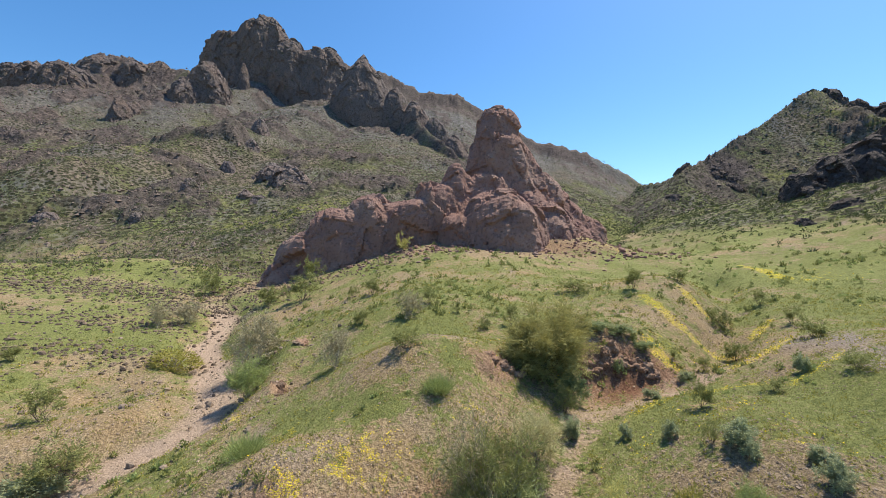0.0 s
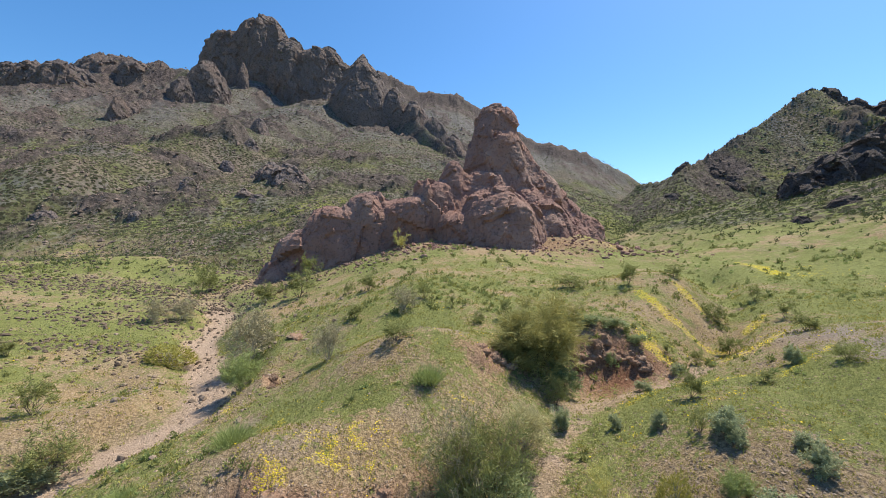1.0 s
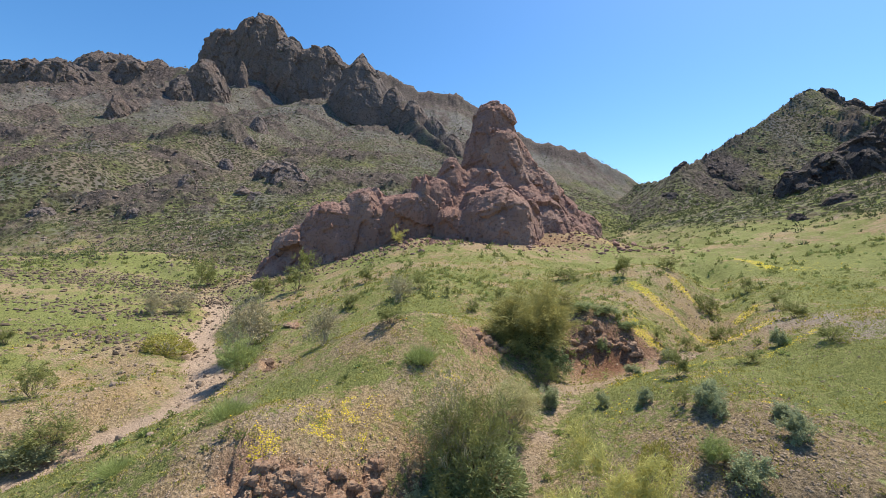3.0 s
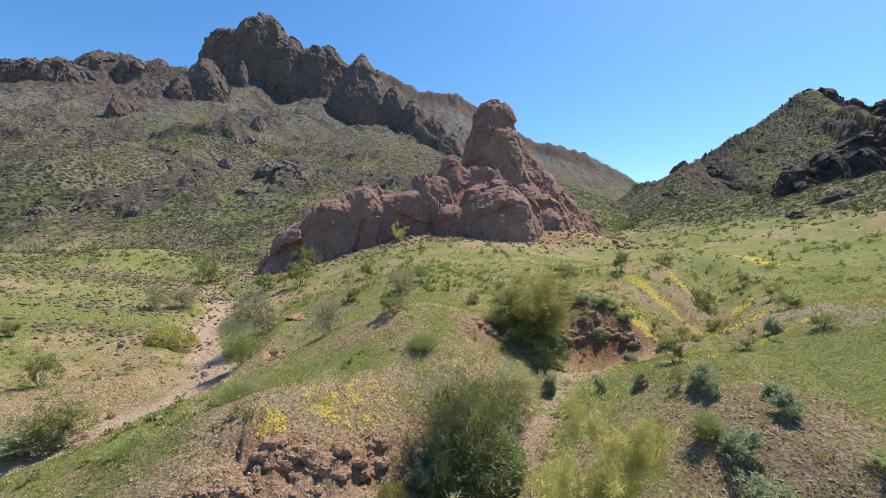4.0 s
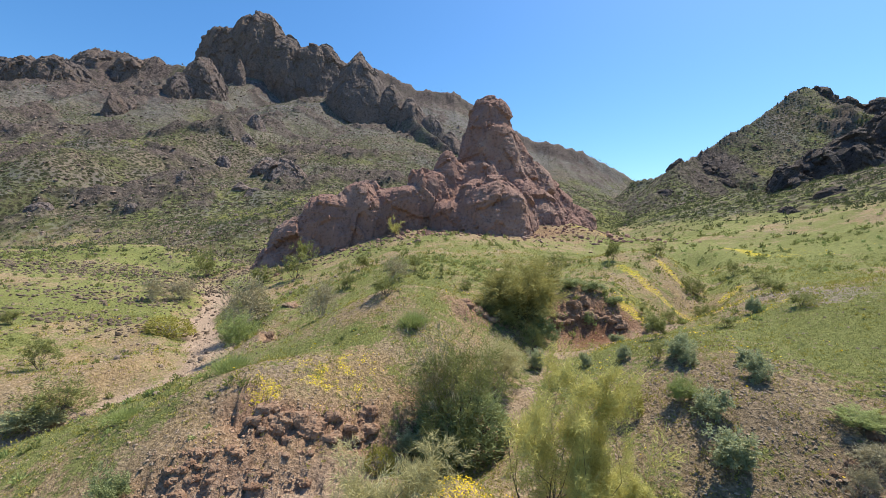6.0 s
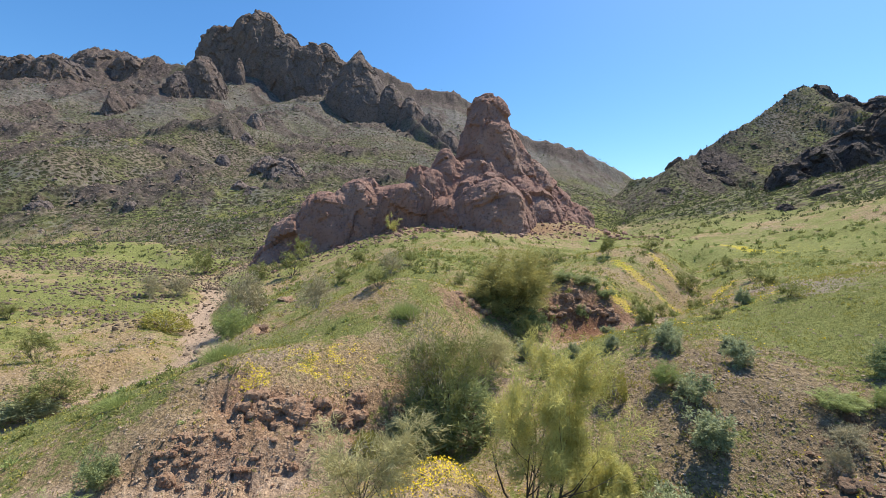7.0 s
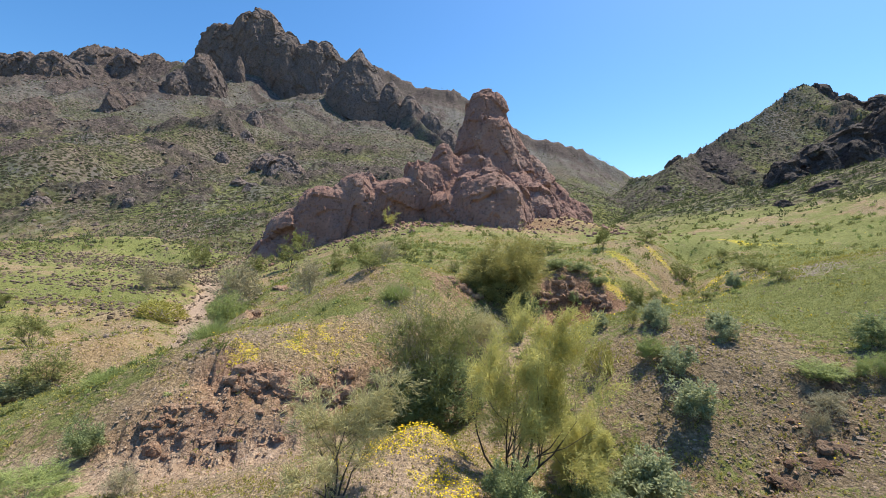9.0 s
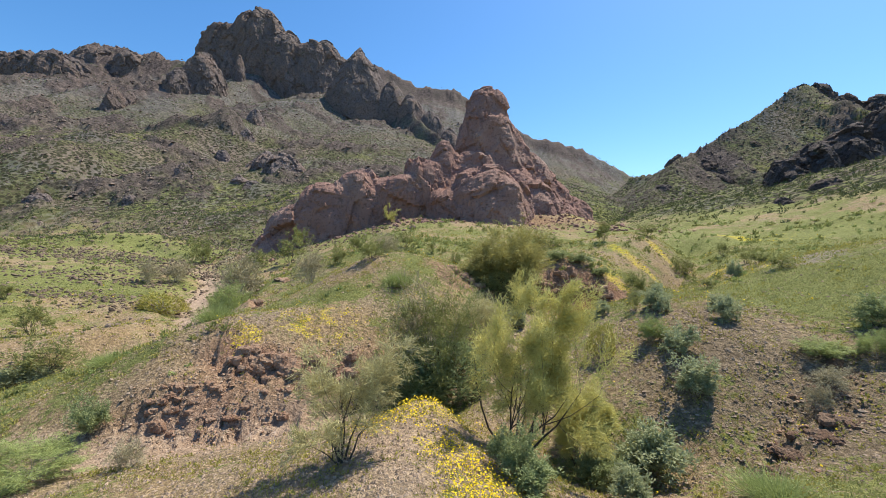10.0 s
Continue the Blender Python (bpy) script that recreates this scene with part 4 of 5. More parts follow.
def sprigs(name, rng, pts, ways, each, long, wide, spread, mat, scatter=0.0, oval=False):
    """Small leaves or green twigs, one island each, about the points."""
    p = np.repeat(pts, each, 0) + scatter * rng.normal(size=(len(pts) * each, 3))
    e = unit(np.repeat(ways, each, 0) + spread * rng.normal(size=p.shape))
    s = unit(np.cross(e, rng.normal(size=p.shape)))
    ln, wd = long * rng.uniform(0.55, 1.35, (len(p), 1)), wide * rng.uniform(0.6, 1.3, (len(p), 1))
    if oval:
        verts = np.stack([p, p + e * ln * 0.5 + s * wd * 0.5, p + e * ln, p + e * ln * 0.5 - s * wd * 0.5], 1)
    else:
        verts = np.stack([p - s * wd * 0.5, p + s * wd * 0.5, p + e * ln], 1)
    k = verts.shape[1]
    me = quad_mesh(name, verts.reshape(-1, 3), np.arange(len(p) * k).reshape(-1, k), smooth=False)
    me.materials.append(mat)
    return me


def part(name, me, parent, label=""):
    ob = new(name, me)
    ob.parent = parent
    return tagged(ob, label)


def normal_size(segs, tips):
    """Bring a plant to one metre across and one metre high."""
    ends = np.array([s[1] for s in segs])
    wide = 2 * np.percentile(np.hypot(ends[:, 0], ends[:, 1]), 96)
    high = np.percentile(ends[:, 2], 98)
    k = np.array([1 / wide, 1 / wide, 1 / high])
    r = 0.5 / wide + 0.5 / high
    return [(a * k, b * k, ra * r, rb * r, lv) for a, b, ra, rb, lv in segs], tips * k


def open_shrub(name, seed, leaf, bark, stems=9, lean=48, each=4, long=0.06, wide=0.012, levels=2, kids=1.1, scatter=0.02, lift=0.06, spread=0.6, thick=0.012, trunk="stem", wander=0.16, oval=False, joints=4):
    """Twiggy shrub whose stems fan out from the base."""
    rng = np.random.default_rng(seed)
    segs, tips, ways = grow(rng, stems, 1.0, lean, levels, kids, wander, lift, thick, joints)
    segs, tips = normal_size(segs, tips)
    root = new(name)
    for k in range(stems):
        mine = [q for q in segs if q[4] == k]
        part(trunk, tubes(trunk, mine, BARK[bark], 3), root)
    part("foliage", sprigs("foliage", rng, tips, ways, each, long, wide, spread, LEAF[leaf], scatter, oval), root)
    return root


def dome_shrub(name, seed, leaf, bark="grey", count=2600, long=0.09, wide=0.035, flat=0.55, lumps=9):
    """Dense rounded bush: leaves stand out of a lumpy dome on short stems."""
    rng = np.random.default_rng(seed)
    d = unit(rng.normal(size=(count, 3)) * np.array([1, 1, 0.8]))
    d[:, 2] = np.abs(d[:, 2])
    knots = unit(np.abs(rng.normal(size=(lumps, 3))) * np.array([1, 1, 0.8]) * np.where(rng.random((lumps, 3)) < 0.5, -1, 1))
    knots[:, 2] = np.abs(knots[:, 2])
    bulge = 0.72 + 0.3 * np.max(np.clip(d @ knots.T, 0, 1) ** 6, 1)
    r = bulge * rng.uniform(0.55, 1.0, count) ** 0.5
    p = d * r[:, None] * np.array([0.48, 0.48, 0.86]) + np.array([0, 0, 0.03])
    ways = unit(d + np.array([0, 0, flat]))
    root = new(name)
    segs = []
    for k in range(34):
        q = p[rng.integers(count)]
        mid = q * np.array([0.4, 0.4, 0.55]) + 0.02 * rng.normal(size=3)
        segs += [(np.array([0, 0, -0.05]), mid, 0.012, 0.008, 0), (mid, q, 0.008, 0.003, 1)]
    part("woody_base", tubes("woody_base", segs, BARK[bark], 4), root)
    part("foliage", sprigs("foliage", rng, p, ways, 1, long, wide, 0.55, LEAF[leaf], 0.01, True), root)
    return root


def tuft(name, seed, leaf, count=1300, long=0.7, wide=0.01):
    """Clump of upright blades."""
    rng = np.random.default_rng(seed)
    p = np.concatenate([rng.normal(size=(count, 2)) * 0.17, np.zeros((count, 1)) - 0.03], 1)
    ways = unit(np.concatenate([p[:, :2] * 2.2 + 0.18 * rng.normal(size=(count, 2)), np.ones((count, 1))], 1))
    root = new(name)
    part("blade_clump", sprigs("blade_clump", rng, p, ways, 1, long, wide, 0.18, LEAF[leaf]), root)
    inner = sprigs("foliage", rng, p + ways * long * 0.35, ways, 2, long * 0.16, wide * 1.3, 0.5, LEAF[leaf], 0.05, True)
    part("foliage", inner, root)
    return root

# ---------------------------------------------------------------- shrubs: x, y, width, height
CREOSOTE = [(-33.4, 58.9, 3.67, 3.92), (-21.2, 49.4, 3.43, 2.19), (-16.6, 48.2, 4.01, 3.01), (-18.3, 56.4, 3.52, 3.13), (-1.8, 18.6, 1.42, 0.98), (-5.6, 28, 1.36, 1.01), (-1, 29.7, 1.65, 1.24), (1, 28.1, 0.78, 0.78), (2.7, 25.5, 0.92, 0.78), (-6.8, 39.3, 1.74, 1.52), (-9, 40.8, 1.36, 1.24), (4.4, 26.5, 1.1, 1.4), (5.2, 17.4, 1.01, 1.08), (9.6, 15.1, 1.01, 1.01), (8.4, 12.7, 0.6, 0.74), (13.2, 16.2, 1.08, 0.49), (16.3, 16, 0.98, 0.71), (20.5, 22.6, 1.75, 0.88), (23.1, 27, 1.57, 1.2), (25.7, 33.1, 1.65, 1.19), (21.2, 30.9, 1.97, 1.54), (18.7, 26.1, 1.52, 1.16), (12.7, 22.4, 0.74, 0.81), (13.8, 21.6, 1.02, 0.72)]
CREOSOTE += [(12, 36.6, 3.05, 1.22), (15.8, 33.8, 1.6, 1.69), (20.8, 36, 2.5, 1.2), (-20.9, 21.2, 2.47, 1.77), (-16.3, 17.4, 2.7, 1.9), (-30.7, 29, 1.61, 1.13)]
GREY = [(-13.1, 28.2, 3.91, 3.72), (-29.7, 42.5, 2.36, 2.36), (-27.8, 44.1, 3.06, 2.45), (-5.5, 21, 2.09, 1.89), (-2.3, 27.8, 2.01, 1.47), (-5.1, 7.4, 0.8, 0.65), (9.6, 7.1, 0.6, 0.54), (10.3, 7.5, 0.87, 0.49), (0.9, 12.2, 2.0, 2.9)]
BRITTLE = [(4.9, 15.6, 1, 0.91), (6.75, 14.95, 0.6, 0.55), (7.75, 13.9, 0.6, 0.62), (12.4, 20.8, 0.87, 0.58), (9.8, 19.1, 0.95, 0.53), (8.9, 12.2, 1.05, 0.85), (15.1, 17.2, 0.72, 0.86), (-16.8, 16.7, 2.54, 1.15), (5.9, 6.7, 1.54, 1.14), (7.6, 8.0, 1.3, 0.95), (7.9, 9.3, 1.1, 0.8), (9.75, 10.1, 0.85, 0.75), (10.1, 10.9, 0.8, 0.5), (8.8, 11.7, 0.88, 0.77), (4.9, 5.6, 0.89, 0.69), (0, 11.3, 1.07, 0.71)]
DARK = [(6.0, 19.1, 1.9, 1.5), (8.6, 22.9, 1.5, 0.7), (10, 23, 1.6, 0.6), (11, 22.3, 1.2, 0.55), (9.2, 21.4, 0.8, 0.7), (2.8, 5.0, 0.8, 0.8), (13, 9.1, 1.18, 0.89), (-7.1, 8.7, 0.93, 0.93), (1.3, 11.7, 2.19, 1.1), (4.8, 6.6, 1.01, 0.67), (3, 4.7, 0.94, 0.51)]
LUSH = [(-11.1, 23.2, 2.57, 2.12), (-6.9, 7.0, 2.2, 0.8), (10.9, 8.4, 1.4, 0.35), (11.8, 8.0, 0.9, 0.6), (7.6, 10.1, 0.9, 0.7), (1, 11.2, 1.58, 0.77)]
TUFTS = [(-6.3, 13.0, 1.15, 0.95), (-9.0, 11.8, 1.0, 0.55), (-0.2, 15.9, 1.06, 1.06), (6.5, 4.4, 0.98, 0.41)]
GOLD = [(-21.1, 31.8, 4.19, 1.99), (-0.8, 10.4, 0.98, 0.81), (6.4, 10.5, 0.95, 1.11)]


def planted(kinds, places, seed, label, category, group, size=1.0):
    """The given plants and copies of them at (x, y, width, height)."""
    rng = random.Random(seed)
    kinds = kinds[: len(places)]
    for ob in kinds:
        tagged(ob, label, category, group)
    spots = []
    for x, y, w, h in places:
        spots.append(pose(x, y, ground_z(x, y) - 0.02, 0, 0, rng.uniform(0, 360)) @ Matrix.Diagonal((w * size, w * size, h * size, 1)))
    for k, m in enumerate(spots[len(kinds):]):
        copy_thing(kinds[k % len(kinds)], m)
    for ob, m in zip(kinds, spots):
        ob.matrix_basis = m


planted([open_shrub("creosote_shrub", 11 + k, "creosote", "dark", each=5, long=0.075, wide=0.019, lean=54, kids=1.25, stems=10) for k in range(4)], CREOSOTE, 1,
        "olive-green creosote shrub with fine twigs on the grassy ground", "shrub", "creosote shrubs of the valley")
planted([open_shrub("grey_shrub", 31 + k, "dry", "grey", stems=20, lean=58, each=5, long=0.08, wide=0.011, kids=1.2, lift=0.0, thick=0.01) for k in range(3)], GREY, 2,
        "grey half-bare twiggy shrub fanning out of dry ground", "shrub", "grey shrubs of the valley")
planted([open_shrub("brittlebush", 41 + k, "brittle", "grey", stems=16, lean=68, each=7, long=0.085, wide=0.034, kids=1.15, scatter=0.03, lift=0.09, spread=0.9, thick=0.008, oval=True) for k in range(3)], BRITTLE, 3, "rounded grey-green brittlebush on gravelly soil", "bush", "brittlebushes of the slopes", 0.82)
planted([open_shrub("dark_bush", 51 + k, "dark", "dark", stems=15, lean=66, each=9, long=0.075, wide=0.026, kids=1.2, scatter=0.035, lift=0.1, spread=0.8, thick=0.008, oval=True) for k in range(2)], DARK, 4,
        "dense dark green leafy bush in the gully", "bush", "dark bushes of the gully", 0.9)
planted([open_shrub("leafy_shrub", 61 + k, "lush", "grey", stems=18, kids=1.5, each=14, long=0.055, wide=0.007, lean=58, lift=0.1) for k in range(2)], LUSH, 5,
        "fresh bright green leafy shrub on the bank", "shrub", "leafy shrubs of the banks")
planted([tuft("grass_clump", 71 + k, "lush") for k in range(2)], TUFTS, 6, "upright clump of fresh green grass blades", "grass clump", "grass clumps of the banks")
planted([dome_shrub("yellow_bush", 81 + k, "gold", "grey", count=2000, long=0.1, wide=0.02, flat=1.2) for k in range(2)], GOLD, 7,
        "low yellow-green bush on pale gravelly ground", "bush", "yellow bushes of the valley")


# the tall shrubs that stand alone
def alone(ob, x, y, w, h, turn, label, category, tip=0):
    ob.matrix_basis = pose(x, y, ground_z(x, y) - 0.03, 0, tip) @ pose(0, 0, 0, 0, 0, turn) @ Matrix.Diagonal((w, w, h, 1))
    return tagged(ob, label, category)


alone(open_shrub("palo_verde", 101, "palo", "dark", stems=7, lean=58, each=42, long=0.045, wide=0.0048, levels=3, kids=0.8, scatter=0.024, lift=0.05, spread=0.85, thick=0.016, trunk="trunk", joints=5),
      3.15, 6.75, 2.8, 3.4, 40, "feathery yellow-green palo verde shrub with dark forked trunks", "tree", 9)
alone(open_shrub("palo_verde", 103, "palo", "dark", stems=6, lean=60, each=36, long=0.055, wide=0.005, levels=3, kids=0.8, scatter=0.026, lift=0.04, spread=0.85, thick=0.014, trunk="trunk", joints=5),
      4.6, 7.3, 1.9, 1.6, 200, "low feathery yellow-green palo verde beside a taller one", "tree")
alone(open_shrub("straw_shrub", 107, "straw", "grey", stems=16, lean=50, each=9, long=0.08, wide=0.008, kids=1.3, scatter=0.03), 3.3, 14.3, 2.0, 1.6, 0, "pale straw-coloured twiggy shrub on the gully edge", "shrub")
alone(open_shrub("palo_verde", 105, "olive", "dark", stems=24, lean=74, each=13, long=0.075, wide=0.008, levels=2, kids=1.3, scatter=0.03, lift=0.03, spread=0.5, thick=0.009, trunk="trunk", joints=5),
      5.1, 20.2, 4.1, 2.8, 0, "broad yellow-green palo verde shrub beside the red gully bank", "tree")
alone(open_shrub("sparse_tree", 111, "straw", "dark", stems=7, lean=56, each=7, long=0.08, wide=0.006, levels=3, kids=0.85, scatter=0.02, lift=0.06, spread=0.6, thick=0.017, trunk="trunk", joints=5),
      0.05, 5.0, 2.1, 1.75, 15, "sparse small tree with dark bare branches and pale twigs", "tree")
alone(open_shrub("ironwood_shrub", 121, "creosote", "grey", stems=14, lean=44, each=3, long=0.06, wide=0.007, levels=3, kids=0.9, scatter=0.02, lift=0.05, spread=0.7, thick=0.014, trunk="trunk", joints=5),
      1.5, 12.0, 3.2, 3.5, 70, "tall twiggy olive-green shrub with a dark leafy base in the gully", "tree")
alone(dome_shrub("dark_bush", 125, "dark", "dark", count=7000, long=0.07, wide=0.016, flat=0.8, lumps=22), 1.6, 12.0, 3.4, 2.1, 0, "large dark green leafy bush below a tall twiggy shrub", "bush")
alone(open_shrub("palo_verde", 131, "palo", "dark", stems=5, lean=45, each=10, long=0.09, wide=0.02, scatter=0.03, trunk="trunk"), -6.2, 60.6, 2.3, 2.7, 0,
      "small yellow-green tree at the foot of the rock outcrop", "tree")

# ---------------------------------------------------------------- small growth and stones that nobody could count
def strewn(rng, count, near, far, half=52, power=1.0):
    """Places in the valley, thinning out with distance."""
    a = np.radians(rng.uniform(-half, half, count))
    r = near * (far / near) ** (rng.random(count) ** power)
    return 0.8 + r * np.sin(a), -2.0 + r * np.cos(a), r


def stuff(name, me, label, category):
    return tagged(new(name, me), label, category, kind="stuff")


def grass_blades():
    rng = np.random.default_rng(5)
    x, y, r = strewn(rng, 130000, 6, 55)
    h, rock, bank, far = terrain(x, y)
    g, b, s = cover(x, y, bank, far)
    k = rng.random(len(x)) < np.clip(g * 1.5 - 0.45, 0.02, 1)
    p = np.stack([x, y, h - 0.01], -1)[k]
    size = (0.32 + 0.3 * r[k] / 18)[:, None]
    ways = np.tile([[0.0, 0.0, 1.0]], (len(p), 1))
    each = 3
    q = np.repeat(p, each, 0) + np.repeat(size, each, 0) * 0.05 * rng.normal(size=(len(p) * each, 3)) * np.array([1, 1, 0])
    e = unit(np.repeat(ways, each, 0) + 0.5 * rng.normal(size=q.shape))
    e[:, 2] = np.abs(e[:, 2])
    sd = unit(np.cross(e, rng.normal(size=q.shape)))
    ln, wd = np.repeat(size, each, 0) * rng.uniform(0.06, 0.16, (len(q), 1)), np.repeat(size, each, 0) * rng.uniform(0.012, 0.03, (len(q), 1))
    v = np.stack([q - sd * wd, q + sd * wd, q + e * ln], 1)
    me = quad_mesh("grass", v.reshape(-1, 3), np.arange(len(q) * 3).reshape(-1, 3), False)
    me.materials.append(LEAF["grass"])
    stuff("grass", me, "short fresh green spring grass over the valley floor", "grass")


def flowers():
    rng = np.random.default_rng(6)
    x, y, r = strewn(rng, 120000, 5.5, 60)
    h, rock, bank, far = terrain(x, y)
    g, b, s = cover(x, y, bank, far)
    k = rng.random(len(x)) < np.clip((b + 0.5 * fbm(x, y, 0.6, 3, 91) - 0.36) * 0.95, 0, 1)
    size = (0.01 + 0.001 * r[k])[:, None] * rng.uniform(0.7, 1.3, (int(k.sum()), 1))
    p = np.stack([x, y, h], -1)[k] + np.array([0, 0, 1]) * rng.uniform(0.03, 0.14, size.shape)
    up = unit(np.array([0, 0, 1.0]) + 0.5 * rng.normal(size=p.shape))
    u = unit(np.cross(up, rng.normal(size=p.shape)))
    w = np.cross(up, u)
    v = np.stack([p + u * size, p + w * size, p - u * size, p - w * size], 1)
    me = quad_mesh("wildflowers", v.reshape(-1, 3), np.arange(len(p) * 4).reshape(-1, 4), False)
    me.materials.append(LEAF["bloom"])
    stuff("wildflowers", me, "patches of small bright yellow desert wildflowers", "flowers")


def stones(name, rng, x, y, size, mat, label, sink=0.25, flat=0.7, coarse=True):
    """Angular stones, each a dented ball, half sunk in the ground."""
    if coarse:
        g = (1 + 5 ** 0.5) / 2
        v = unit(np.array([(-1, g, 0), (1, g, 0), (-1, -g, 0), (1, -g, 0), (0, -1, g), (0, 1, g), (0, -1, -g), (0, 1, -g), (g, 0, -1), (g, 0, 1), (-g, 0, -1), (-g, 0, 1)], float))
        f = np.array([(0, 11, 5), (0, 5, 1), (0, 1, 7), (0, 7, 10), (0, 10, 11), (1, 5, 9), (5, 11, 4), (11, 10, 2), (10, 7, 6), (7, 1, 8), (3, 9, 4), (3, 4, 2), (3, 2, 6), (3, 6, 8), (3, 8, 9), (4, 9, 5),
                      (2, 4, 11), (6, 2, 10), (8, 6, 7), (9, 8, 1)])
    else:
        v = np.array([(1, 0, 0), (-1, 0, 0), (0, 1, 0), (0, -1, 0), (0, 0, 1), (0, 0, -1)], float)
        f = np.array([(0, 2, 4), (2, 1, 4), (1, 3, 4), (3, 0, 4), (2, 0, 5), (1, 2, 5), (3, 1, 5), (0, 3, 5)])
    n = len(x)
    h = terrain(x, y)[0]
    s = size[:, None, None] * rng.uniform(0.6, 1.25, (n, 1, 3)) * np.array([1, 1, flat])
    q = v[None] * s * rng.uniform(0.72, 1.2, (n, len(v), 1))
    a = rng.uniform(0, 2 * np.pi, n)
    c, d = np.cos(a)[:, None], np.sin(a)[:, None]
    q = np.stack([q[..., 0] * c - q[..., 1] * d, q[..., 0] * d + q[..., 1] * c, q[..., 2]], -1)
    q += np.stack([x, y, h + size * flat * (0.6 - sink * 2)], -1)[:, None]
    me = quad_mesh(name, q.reshape(-1, 3), (f[None] + np.arange(n)[:, None, None] * len(v)).reshape(-1, 3), False)
    me.materials.append(mat)
    stuff(name, me, label, "stones")


def all_stones():
    rng = np.random.default_rng(7)
    x, y, r = strewn(rng, 52000, 5.5, 42)
    h, rock, bank, far = terrain(x, y)
    g, b, s = cover(x, y, bank, far)
    k = rng.random(len(x)) < np.clip(0.85 - g * 1.25 + 0.4 * bank, 0.02, 1)
    stones("pebbles", rng, x[k], y[k], np.minimum(rng.lognormal(-3.6, 0.5, int(k.sum())), 0.055) * (0.55 + r[k] / 26), STONE, "small brown and pale pebbles over the bare gravelly ground", 0.25, 0.7, False)
    # gravel of the near slopes
    x, y = rng.uniform(4.5, 17, 15000), rng.uniform(3, 17, 15000)
    g, b, s = cover(x, y, terrain(x, y)[2], x * 0)
    k = rng.random(15000) < np.clip(0.9 - g * 0.8 + 0.5 * fbm(x, y, 1.4, 3, 98), 0, 0.8)
    stones("gravel", rng, x[k], y[k], np.minimum(rng.lognormal(-3.8, 0.5, int(k.sum())), 0.06), STONE, "dark brown gravel strewn over the near bare slope", 0.25, 0.75, False)
    # dark rubble along the wash and under the slope
    x, y = [], []
    for cx, cy, rx, ry, count in [(-45, 57, 17, 3.2, 2600), (-30, 50, 6, 2, 600), (-27, 33, 5, 1.6, 420), (-33, 42, 7, 2, 480), (-62, 86, 20, 6, 1000), (-25, 62, 5, 4, 450), (-36, 78, 8, 6, 1000), (-68, 66, 9, 3, 500)]:
        x.append(rng.normal(cx, rx, count)), y.append(rng.normal(cy, ry, count))
    x, y = np.concatenate(x), np.concatenate(y)
    k = y > 20
    stones("dark_rubble", rng, x[k], y[k], np.minimum(rng.lognormal(-2.05, 0.45, int(k.sum())), 0.32), BASALT, "dark basalt rubble strewn along the wash below the slope", 0.25, 0.8)
    x, y = rng.uniform(-62, -7, 9000), rng.uniform(15, 66, 9000)
    keep = rng.random(9000) < np.clip(0.35 + 0.9 * fbm(x, y, 4, 3, 96), 0, 1) * np.clip(1.4 - y / 60, 0, 1)
    stones("field_stones", rng, x[keep], y[keep], np.minimum(rng.lognormal(-2.5, 0.5, int(keep.sum())), 0.25), FIELD, "brown stones strewn thickly over the flat beside the wash", 0.2, 0.75)
    # talus round the outcrop
    n = 6000
    x, y = rng.uniform(-30, 42, n), rng.uniform(52, 82, n)
    w = mound(x, y, 12, 62, 20, 4.5, 8) + 0.8 * mound(x, y, 26, 70, 9, 7) + 0.7 * mound(x, y, -4, 60, 10, 2.5) + 0.6 * mound(x, y, -27, 60, 4, 3)
    k = rng.random(n) < w
    stones("talus", rng, x[k], y[k], np.minimum(rng.lognormal(-1.9, 0.6, int(k.sum())), 0.6), CRAG, "fallen reddish rock rubble round the foot of the outcrop", 0.2)
    # clods of the broken banks
    n = 7000
    x = np.concatenate([rng.uniform(-8, 1, n), rng.uniform(6, 13, n // 3), rng.uniform(8, 13, n // 3)])
    y = np.concatenate([rng.uniform(8, 14, n), rng.uniform(19, 24, n // 3), rng.uniform(5, 8, n // 3)])
    bank = 0.8 * terrain(x, y)[2] + 0.5 * mound(x, y, 10.2, 6.6, 1.6, 0.8) + 0.35 * mound(x, y, -4.5, 10.0, 2.2, 0.8, 20)
    k = rng.random(len(x)) < np.clip(bank * 0.9 - 0.2, 0, 1)
    stones("earth_clods", rng, x[k], y[k], np.minimum(rng.lognormal(-3.75, 0.5, int(k.sum())), 0.06), CLOD, "reddish-brown clods of earth on the broken gully banks", 0.3)


def tufty(name, rng, x, y, size, each, mat, label, category, high=0.8):
    """Low clumps made of a few broad leaves each."""
    n = len(x)
    h = terrain(x, y)[0]
    d = unit(rng.normal(size=(n, each, 3)))
    d[..., 2] = np.abs(d[..., 2])
    p = np.stack([x, y, h - 0.03 - 0.2 * np.minimum(size, 2) * (size > 0.45)], -1)[:, None] + d * size[:, None, None] * rng.uniform(0.25, 1, (n, each, 1)) * np.array([0.5, 0.5, high])
    e = unit(d + np.array([0, 0, 0.6]) + 0.6 * rng.normal(size=d.shape))
    s = unit(np.cross(e, rng.normal(size=d.shape)))
    ln, wd = size[:, None, None] * rng.uniform(0.2, 0.45, (n, each, 1)), size[:, None, None] * rng.uniform(0.06, 0.14, (n, each, 1))
    v = np.stack([p - s * wd, p + s * wd, p + e * ln], 2)
    me = quad_mesh(name, v.reshape(-1, 3), np.arange(n * each * 3).reshape(-1, 3), False)
    me.materials.append(mat)
    stuff(name, me, label, category)


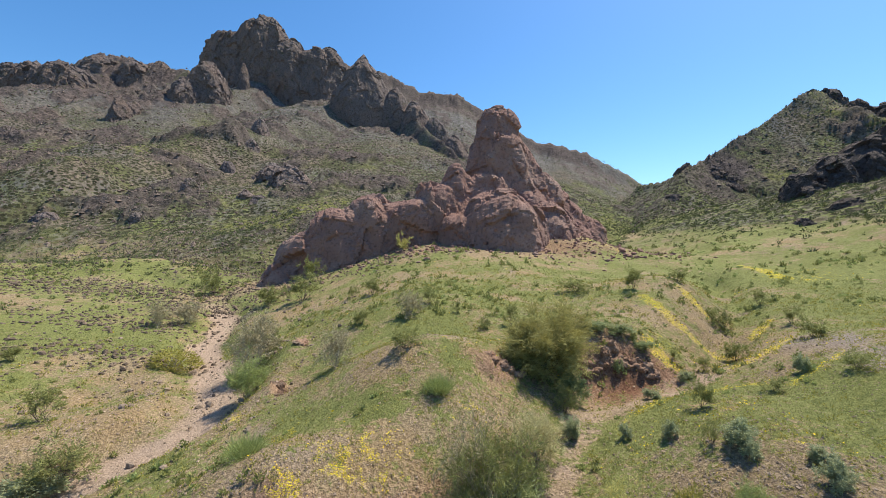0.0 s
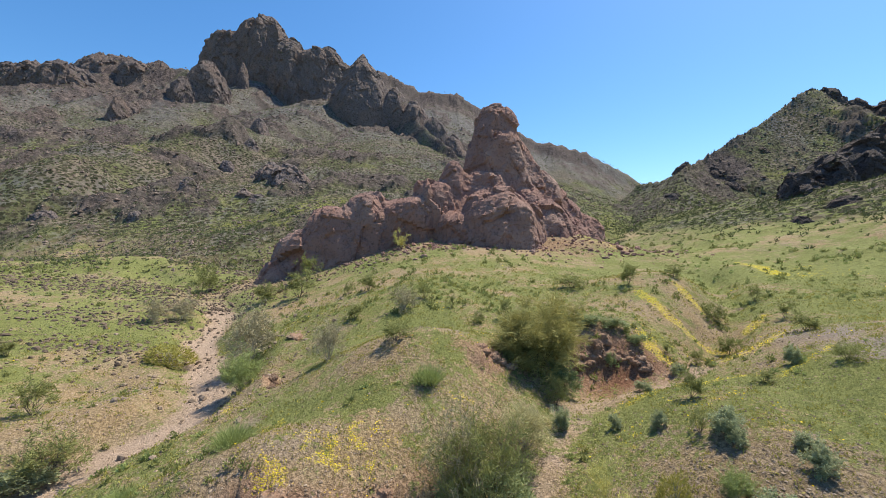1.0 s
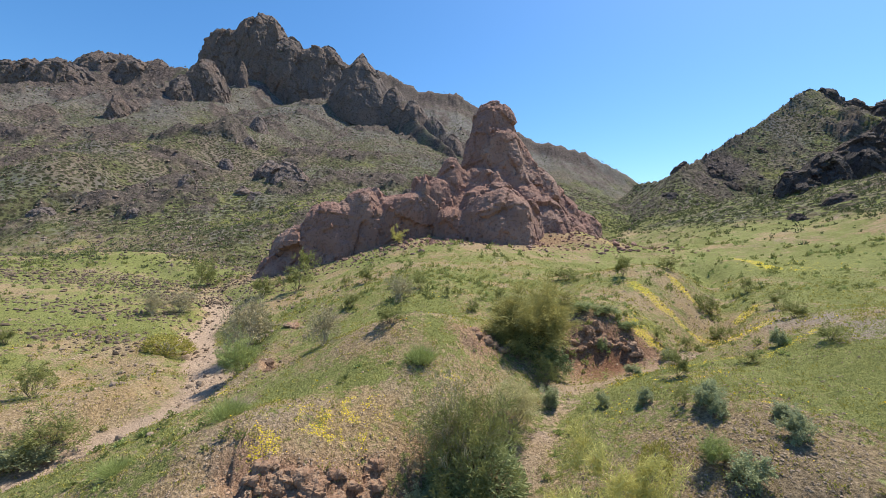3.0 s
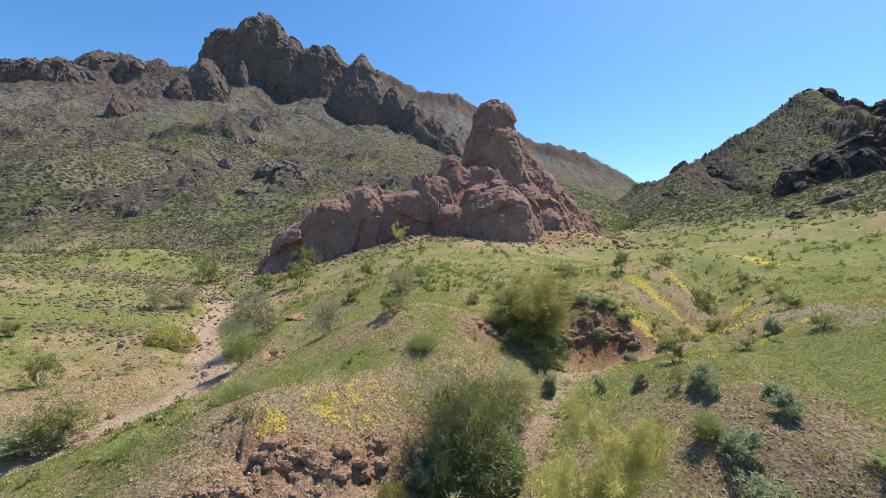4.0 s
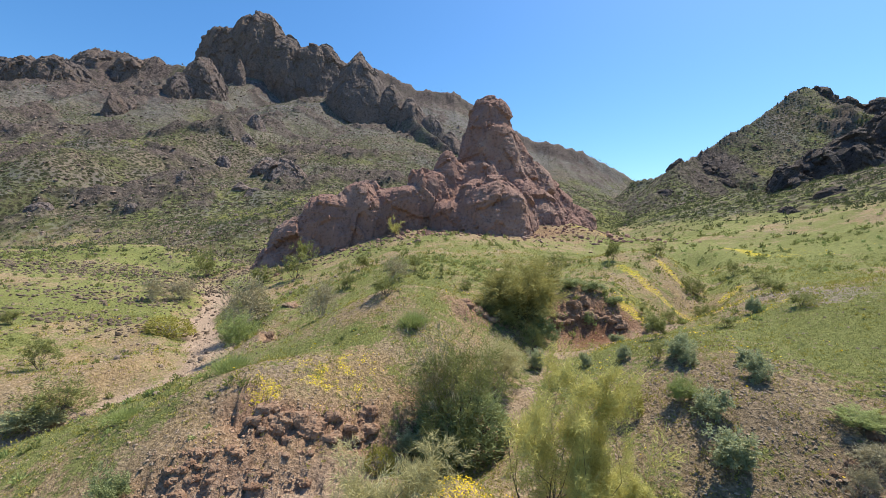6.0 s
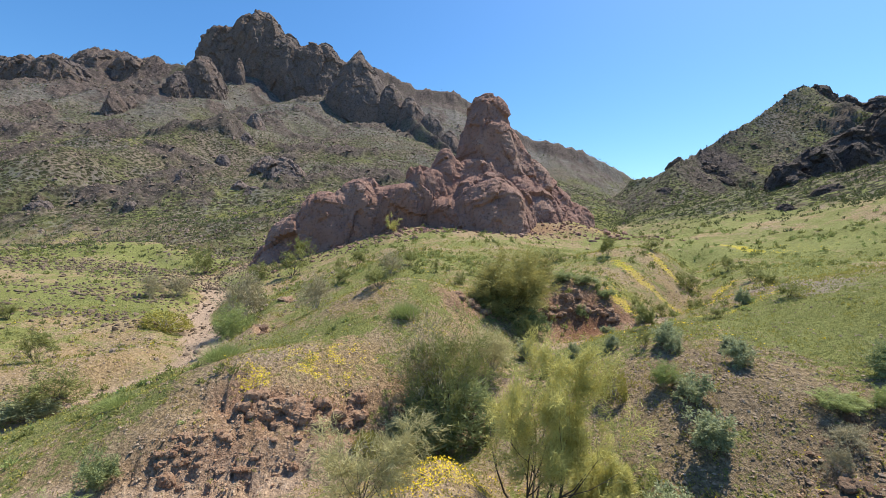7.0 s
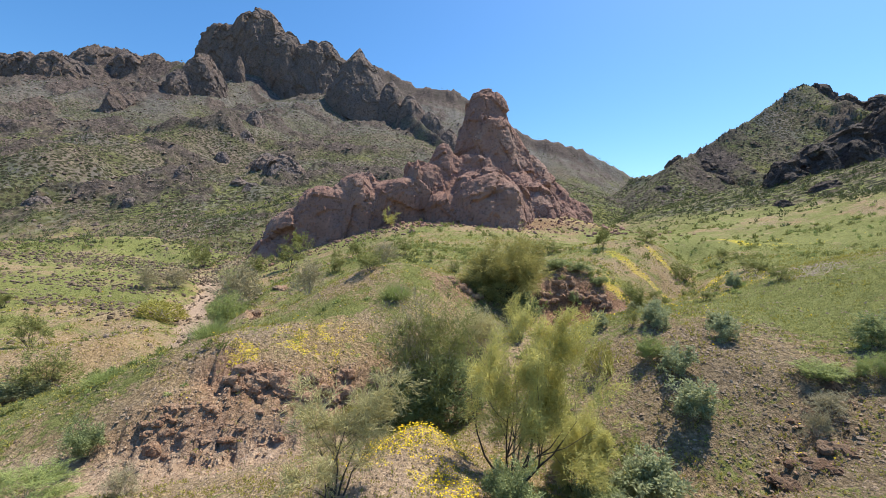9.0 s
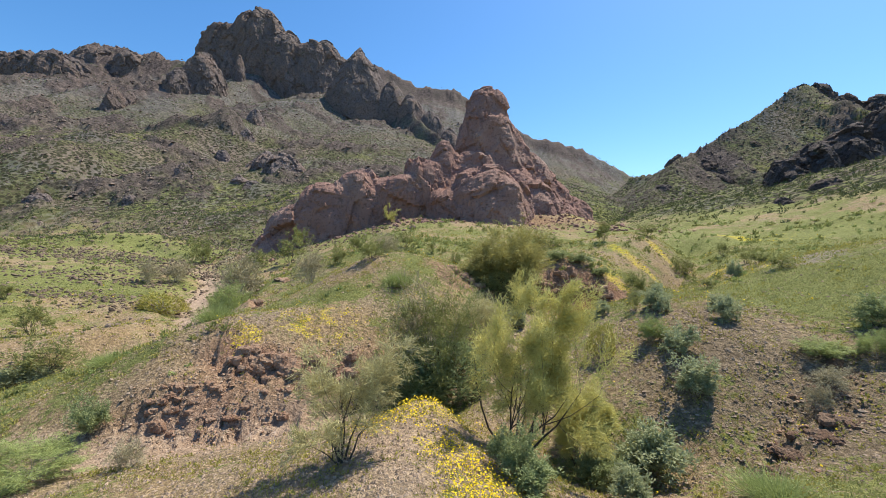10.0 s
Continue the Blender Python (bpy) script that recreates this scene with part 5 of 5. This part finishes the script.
def scrub():
    rng = np.random.default_rng(8)
    # knee-high growth of the valley floor
    x, y, r = strewn(rng, 7500, 13, 110, 54, 0.6)
    h, rock, bank, far = terrain(x, y)
    g, b, s = cover(x, y, bank, far)
    k = (rng.random(len(x)) < np.clip(0.12 + 1.1 * fbm(x, y, 11, 3, 97) + 0.002 * r, 0, 1)) & (s < 0.3)
    half = rng.random(len(x)) < 0.5
    tufty("low_scrub", rng, x[k & half], y[k & half], np.minimum(rng.lognormal(-0.8, 0.45, int((k & half).sum())), 0.9) * (0.35 + r[k & half] / 85), 46, LEAF["creosote"], "low olive scrub dotted over the valley floor", "scrub")
    k &= ~half
    tufty("green_scrub", rng, x[k], y[k], np.minimum(rng.lognormal(-1.0, 0.4, int(k.sum())), 0.7) * (0.35 + r[k] / 85), 40, LEAF["lush"], "small fresh green plants dotted over the valley floor", "scrub", 0.6)
    # seedlings between the pebbles
    x, y, r = strewn(rng, 65000, 5.5, 50, 52)
    h, rock, bank, far = terrain(x, y)
    g, b, s = cover(x, y, bank, far)
    k = (rng.random(len(x)) < np.clip(0.7 - 0.3 * g - 0.7 * s - 0.3 * bank, 0, 1)) & (fbm(x, y, 1.1, 2, 93) > -0.2)
    tufty("seedlings", rng, x[k], y[k], np.minimum(rng.lognormal(-2.45, 0.5, int(k.sum())), 0.15) * (0.6 + r[k] / 18), 7, LEAF["gold"], "tiny yellow-green seedlings between pebbles on bare slopes", "seedlings", 0.7)
    # scrub on the foot of the eastern hill
    x, y = rng.uniform(35, 150, 11000), rng.uniform(45, 160, 11000)
    h = terrain(x, y)[0]
    k = rng.random(len(x)) < np.clip(step(6, 14, h) * (0.55 + 0.7 * fbm(x, y, 16, 3, 94)), 0, 1)
    tufty("hill_scrub", rng, x[k], y[k], np.minimum(rng.lognormal(-0.4, 0.4, int(k.sum())), 1.2), 26, LEAF["scrub"], "dark desert scrub on the foot of the hill", "scrub", 0.8)
    # scrub on the foot of the western slope
    x, y = rng.uniform(-125, -12, 9000), rng.uniform(52, 120, 9000)
    k = rng.random(len(x)) < np.clip(0.25 + 0.9 * fbm(x, y, 9, 3, 95), 0, 1) * step(-3, 3, y - 60 + 0.25 * (x + 40))
    tufty("foot_scrub", rng, x[k], y[k], np.minimum(rng.lognormal(-0.45, 0.4, int(k.sum())), 1.1), 26, LEAF["scrub"], "dark olive scrub along the foot of the mountain", "scrub", 0.7)
    # shrubs and boulders of the mountain slopes
    x, y, r = strewn(rng, 90000, 85, 640, 53, 0.75)
    h, rock, bank, far = terrain(x, y)
    k = (far > 0.35) & (rng.random(len(x)) < 0.75 - 0.55 * rock)
    tufty("slope_scrub", rng, x[k], y[k], np.minimum(rng.lognormal(0.0, 0.35, int(k.sum())), 1.7) * (0.4 + r[k] / 430), 8, LEAF["scrub"], "dark desert scrub covering the mountain slopes", "scrub", 0.9)
    x, y, r = strewn(rng, 50000, 80, 460, 53, 0.75)
    h, rock, bank, far = terrain(x, y)
    k = (far > 0.35) & (rng.random(len(x)) < 0.15 + 0.8 * np.clip(fbm(x, y, 30, 3, 99) + 0.45 + rock, 0, 1))
    stones("slope_boulders", rng, x[k], y[k], np.minimum(rng.lognormal(-1.05, 0.5, int(k.sum())), 1.1) * (0.42 + r[k] / 380), SLOPE, "brown boulders scattered over the mountain slopes", 0.3, 0.8, False)


SLOPE = stone_material("slope_boulders", (0.045, 0.035, 0.03), (0.27, 0.2, 0.165))
FIELD = stone_material("field_stones", (0.09, 0.065, 0.047), (0.36, 0.275, 0.205))
CLOD = stone_material("earth_clods", (0.2, 0.115, 0.075), (0.48, 0.32, 0.215))
grass_blades()
flowers()
all_stones()
scrub()
